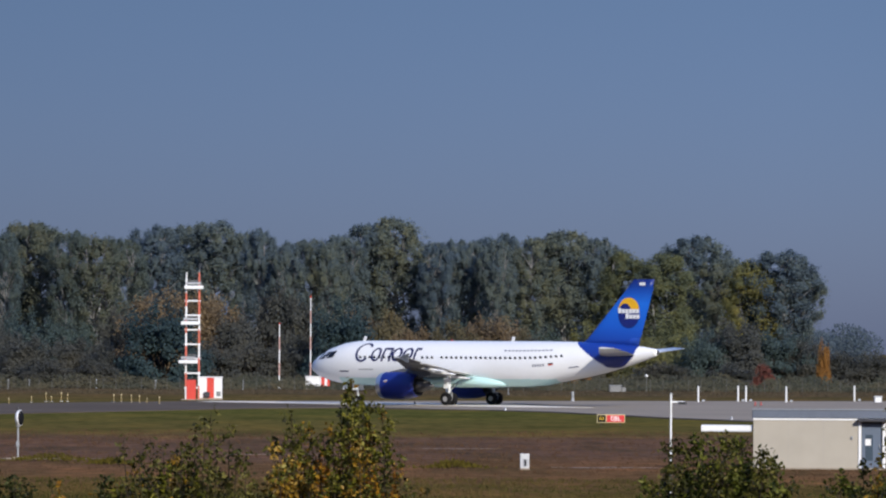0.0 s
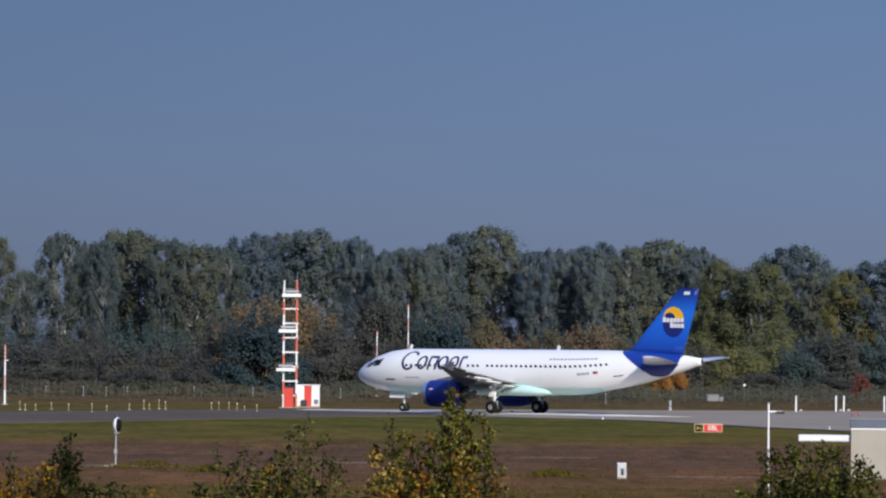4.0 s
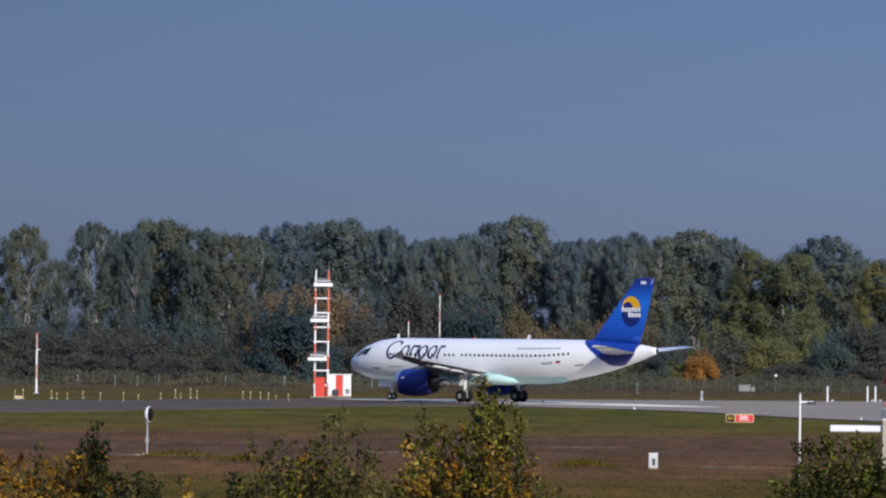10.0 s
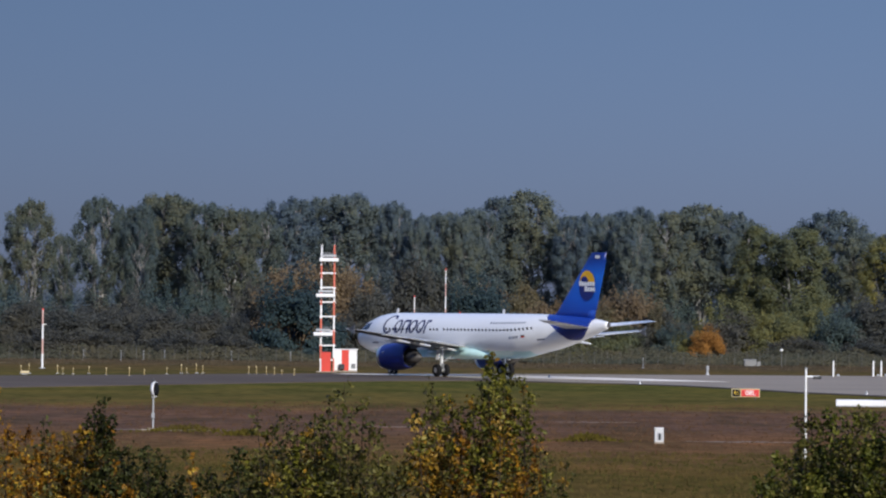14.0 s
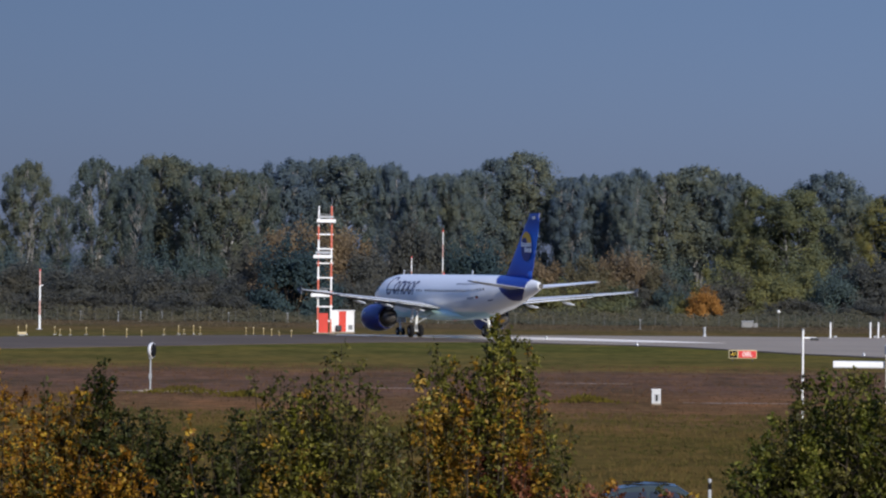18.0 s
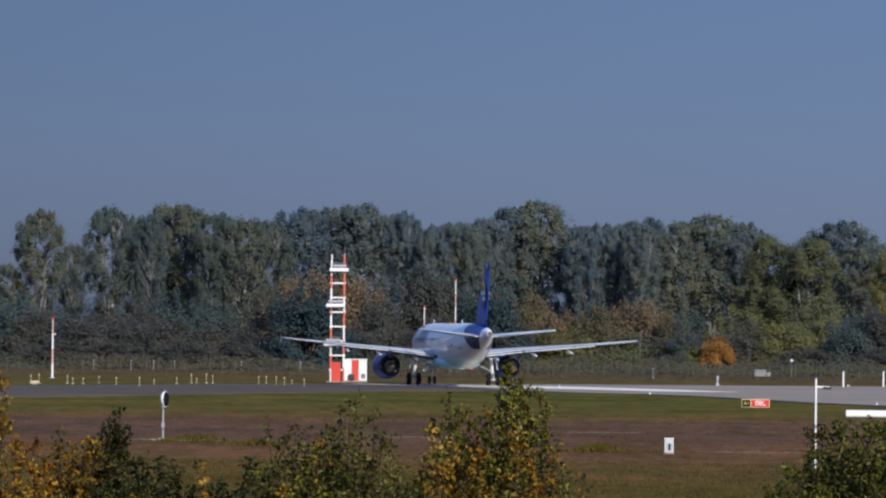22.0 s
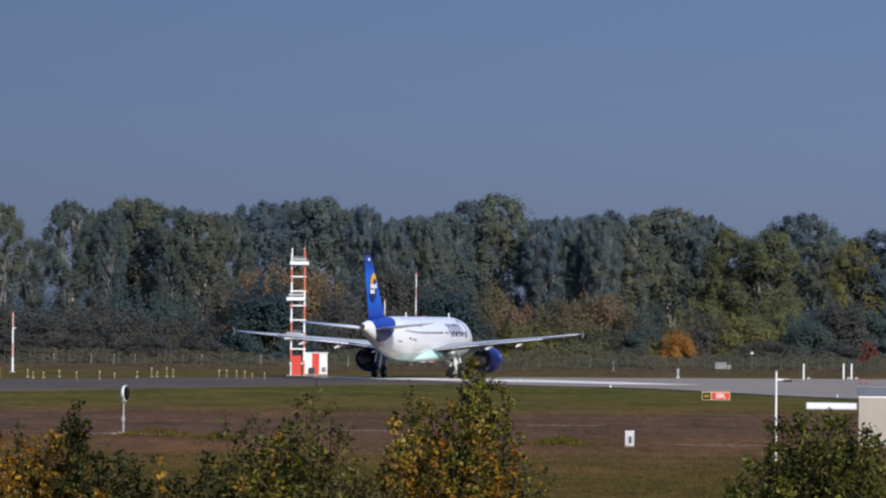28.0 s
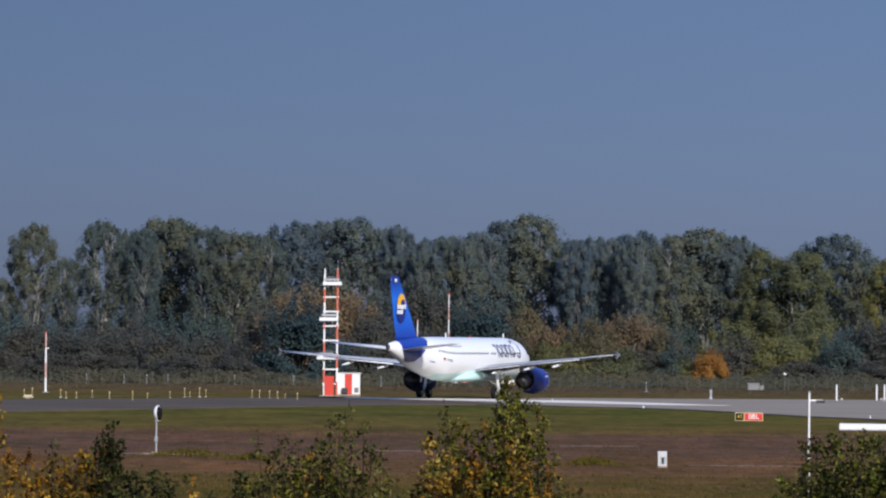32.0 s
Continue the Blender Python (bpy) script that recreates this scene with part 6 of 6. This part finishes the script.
SHRUB_F = bush("shrub", "low green shrub beside the rounded one", 4.3, 36.2,
               [(4.07, 4.60, "e"), (4.20, 4.52, "e"), (3.95, 4.45, "d"), (4.42, 4.55, "e"), (4.62, 4.42, "e"), (4.3, 4.35, "e"), (4.55, 4.3, "e"), (4.8, 4.4, "d"), (4.1, 4.3, "e"), (4.41, 5.10, "D"), (4.33, 4.76, "Y"), (4.24, 4.72, "D")], 36, 0.021, "eeg", 2.2, 1.15, 2)
SHRUB_G = bush("sapling", "thin brown-leaved sapling beside the bushes", -3.44, 36.0,
               [(-3.42, 5.26, "y"), (-3.47, 5.02, "y"), (-3.38, 4.86, "o"), (-3.55, 4.8, "y"), (-3.5, 4.6, "o")], 37)
SHRUB_H = bush("shrub", "low red-brown shrub between the taller bushes", 1.4, 35.2,
               [(0.95, 4.02, "r"), (1.16, 4.05, "r"), (1.30, 4.06, "o"), (1.36, 4.08, "r"), (1.52, 4.02, "r"), (1.70, 4.05, "r"), (1.84, 4.0, "o"), (1.05, 3.9, "y"), (1.6, 3.9, "r")], 38)


# ---- a car passes on the road below the bushes ----
def make_road():
    ob = part("road", slab([(-420, 93.2), (420, 93.2), (420, 99.8), (-420, 99.8)], -0.1, 0.02), ASPHALT)
    tagged(ob, "narrow asphalt road behind the bushes", "road", kind="structure")


CAR_PAINT = surface("dark_green_grey_car_paint", (0.02, 0.03, 0.028), 0.2, vary=0.05)


CAR_GLASS = glass("car_window_glass", (0.012, 0.014, 0.016))


def make_car():
    car = thing("car", Matrix.Identity(4), "dark green-grey hatchback driving along the road", "car")
    prof = [(2.05, 0.35), (2.1, 0.62), (1.95, 0.78), (1.0, 0.98), (0.30, 1.42), (-0.3, 1.52), (-0.9, 1.48), (-1.5, 1.10), (-2.0, 0.95), (-2.05, 0.4)]
    low = [(-2.0, 0.26), (1.98, 0.26)]
    bm = bmesh.new()
    rings = []
    for y in (-0.84, -0.78, 0.78, 0.84):
        ring = []
        for x, z in prof + low:
            inward = 0.82 if z > 1.1 else 1.0
            ring.append(bm.verts.new((x * (0.985 if abs(y) > 0.8 else 1.0), y * inward, z - (0.02 if abs(y) > 0.8 else 0.0))))
        rings.append(ring)
    n = len(rings[0])
    for a, b in zip(rings, rings[1:]):
        for k in range(n):
            bm.faces.new((a[k], a[(k + 1) % n], b[(k + 1) % n], b[k]))
    for ring in (rings[0], rings[-1]):
        bm.faces.new(ring[3:8])
        bm.faces.new(ring[7:] + ring[:4])
    part("body", bm, CAR_PAINT, car)
    for side in (1, -1):
        for pts in (((0.78, 1.02), (0.28, 1.34), (-0.28, 1.38), (-0.28, 1.02)), ((-0.36, 1.02), (-0.36, 1.38), (-0.85, 1.39), (-1.3, 1.10))):
            wb = bmesh.new()
            vs = [wb.verts.new((x, side * (0.872 - 0.35 * (z - 1.02)), z)) for x, z in pts]
            wb.faces.new(vs)
            ex = bmesh.ops.extrude_face_region(wb, geom=wb.faces[:])
            bmesh.ops.translate(wb, vec=(0, -side * 0.1, 0), verts=[v for v in ex["geom"] if isinstance(v, bmesh.types.BMVert)])
            part("side_window", wb, CAR_GLASS, car)
        part("mirror", boxed((0.75, side * 0.95, 1.02), (0.12, 0.16, 0.12), 0.03), CAR_PAINT, car)
        part("headlight", boxed((1.98, side * 0.6, 0.68), (0.14, 0.36, 0.14), 0.03), WHITE, car)
        part("tail_light", boxed((-1.98, side * 0.66, 0.85), (0.12, 0.2, 0.26), 0.03), RED, car)
        part("roof_rail", boxed((-0.3, side * 0.6, 1.51), (0.9, 0.03, 0.03), 0.008), BLACK, car)
    for x in (1.28, -1.3):
        for side in (1, -1):
            make_wheel(car, x, side * 0.76, 0.31, 0.2)
    return car


def make_road_post():
    """A white roadside post with a black band."""
    p = thing("roadside_post", pose(6.44, 111, 0), "white roadside post with a black band", "post")
    part("post", boxed((0, 0, 0.4), (0.08, 0.07, 0.8), 0.02), GREY_WHITE, p)
    part("black_band", boxed((0, 0, 0.865), (0.082, 0.072, 0.13), 0.01), BLACK, p)
    part("cap", boxed((0, 0, 0.99), (0.08, 0.07, 0.12), 0.03), GREY_WHITE, p)


make_road()
make_road_post()
CAR = make_car()
CAR_SPEED = 17.9

TAXI = [
    (0, 16.22, 455.60, 35.3), (1, 15.00, 456.00, 35.2), (2, 13.77, 456.40, 35.0), (3, 12.56, 456.90, 34.9),
    (3.5, 11.99, 457.20, 34.9), (5.5, 9.45, 458.50, 35.8), (6, 9.04, 458.60, 36.3), (7, 8.16, 458.90, 37.5),
    (8, 7.37, 459.40, 39.0), (9, 6.63, 459.80, 40.8), (10, 5.98, 460.40, 42.6), (11, 5.42, 461.00, 44.5),
    (12, 4.83, 461.60, 46.7), (13, 4.22, 462.20, 49.6), (13.5, 3.94, 462.50, 51.2), (15.5, 2.98, 464.00, 58.8),
    (16, 2.76, 464.40, 60.8), (17, 2.32, 465.20, 63.8), (18, 1.95, 466.00, 66.8), (19, 1.70, 466.90, 70.0),
    (20, 1.38, 467.80, 73.6), (21, 1.06, 468.60, 77.2), (22, 0.80, 469.30, 80.6), (23, 0.62, 470.00, 84.4),
    (24, 0.52, 470.70, 88.2), (25, 0.47, 471.40, 92.1), (25.5, 0.51, 471.70, 94.1), (27.5, 0.97, 473.20, 102.6),
    (28, 1.15, 473.60, 104.8), (29, 1.42, 474.20, 107.2), (30, 1.70, 474.80, 108.8), (31, 1.97, 475.30, 109.7),
    (32, 2.25, 475.80, 110.2)]


def glide(rows, t):
    """Values between rows, by straight steps."""
    for a, b in zip(rows, rows[1:]):
        if t <= b[0]:
            k = (t - a[0]) / (b[0] - a[0])
            return [p + (q - p) * k for p, q in zip(a[1:], b[1:])]
    return list(rows[-1][1:])


def motions():
    walk(airliner, [(t, pose(x, y, 0.045, 0, 0, 180 - a)) for t, x, y, a in TAXI])
    # the wheels roll with the way that the aircraft covers
    way, last, steps = 0.0, None, []
    for k in range(129):
        t = k * 0.25
        x, y, _ = glide(TAXI, t)
        if last:
            way += math.hypot(x - last[0], y - last[1])
        last = (x, y)
        steps.append((t, way))
    for ob, x, y, r in WHEELS:
        walk(ob, [(t, Matrix.Translation((x, y, r)) @ Matrix.Rotation(d / r / SIZE, 4, "Y")) for t, d in steps])

    # the car crosses at an even speed
    def car_x(t):
        return 4.02 - CAR_SPEED * (t - 18.0)
    walk(CAR, [(t, pose(car_x(t), 96.5, 0.02, 0, 0, 180)) for t in (0.0, 16.0, 32.0)])
    # the bushes lean and nod in the wind: seconds, sideways shift of the tips in metres
    wind_a = [(0, -0.034), (2, -0.05), (3.5, -0.025), (5.5, 0.046), (7, 0.025), (9, 0.0), (11, 0.008), (13, 0.025), (15.5, 0.0), (17, 0.055), (19, 0.08), (21, 0.063), (23, 0.089), (25.5, 0.089), (28, 0.089), (32, 0.106)]
    walk(SHRUB_A, [(t, pose(0.42, 36.0, 0, 0, math.degrees(d / 5.28), 0)) for t, d in wind_a])
    for k, ob in enumerate((SHRUB_B, SHRUB_C, SHRUB_D, SHRUB_E, SHRUB_F, SHRUB_G, SHRUB_H)):
        x, y, _ = ob.location
        walk(ob, [(t, pose(x, y, 0, 0, 0.22 * math.sin(1.3 * t + 2.1 * k) + 0.12 * math.sin(2.9 * t + k), 0)) for t in range(33)])


motions()
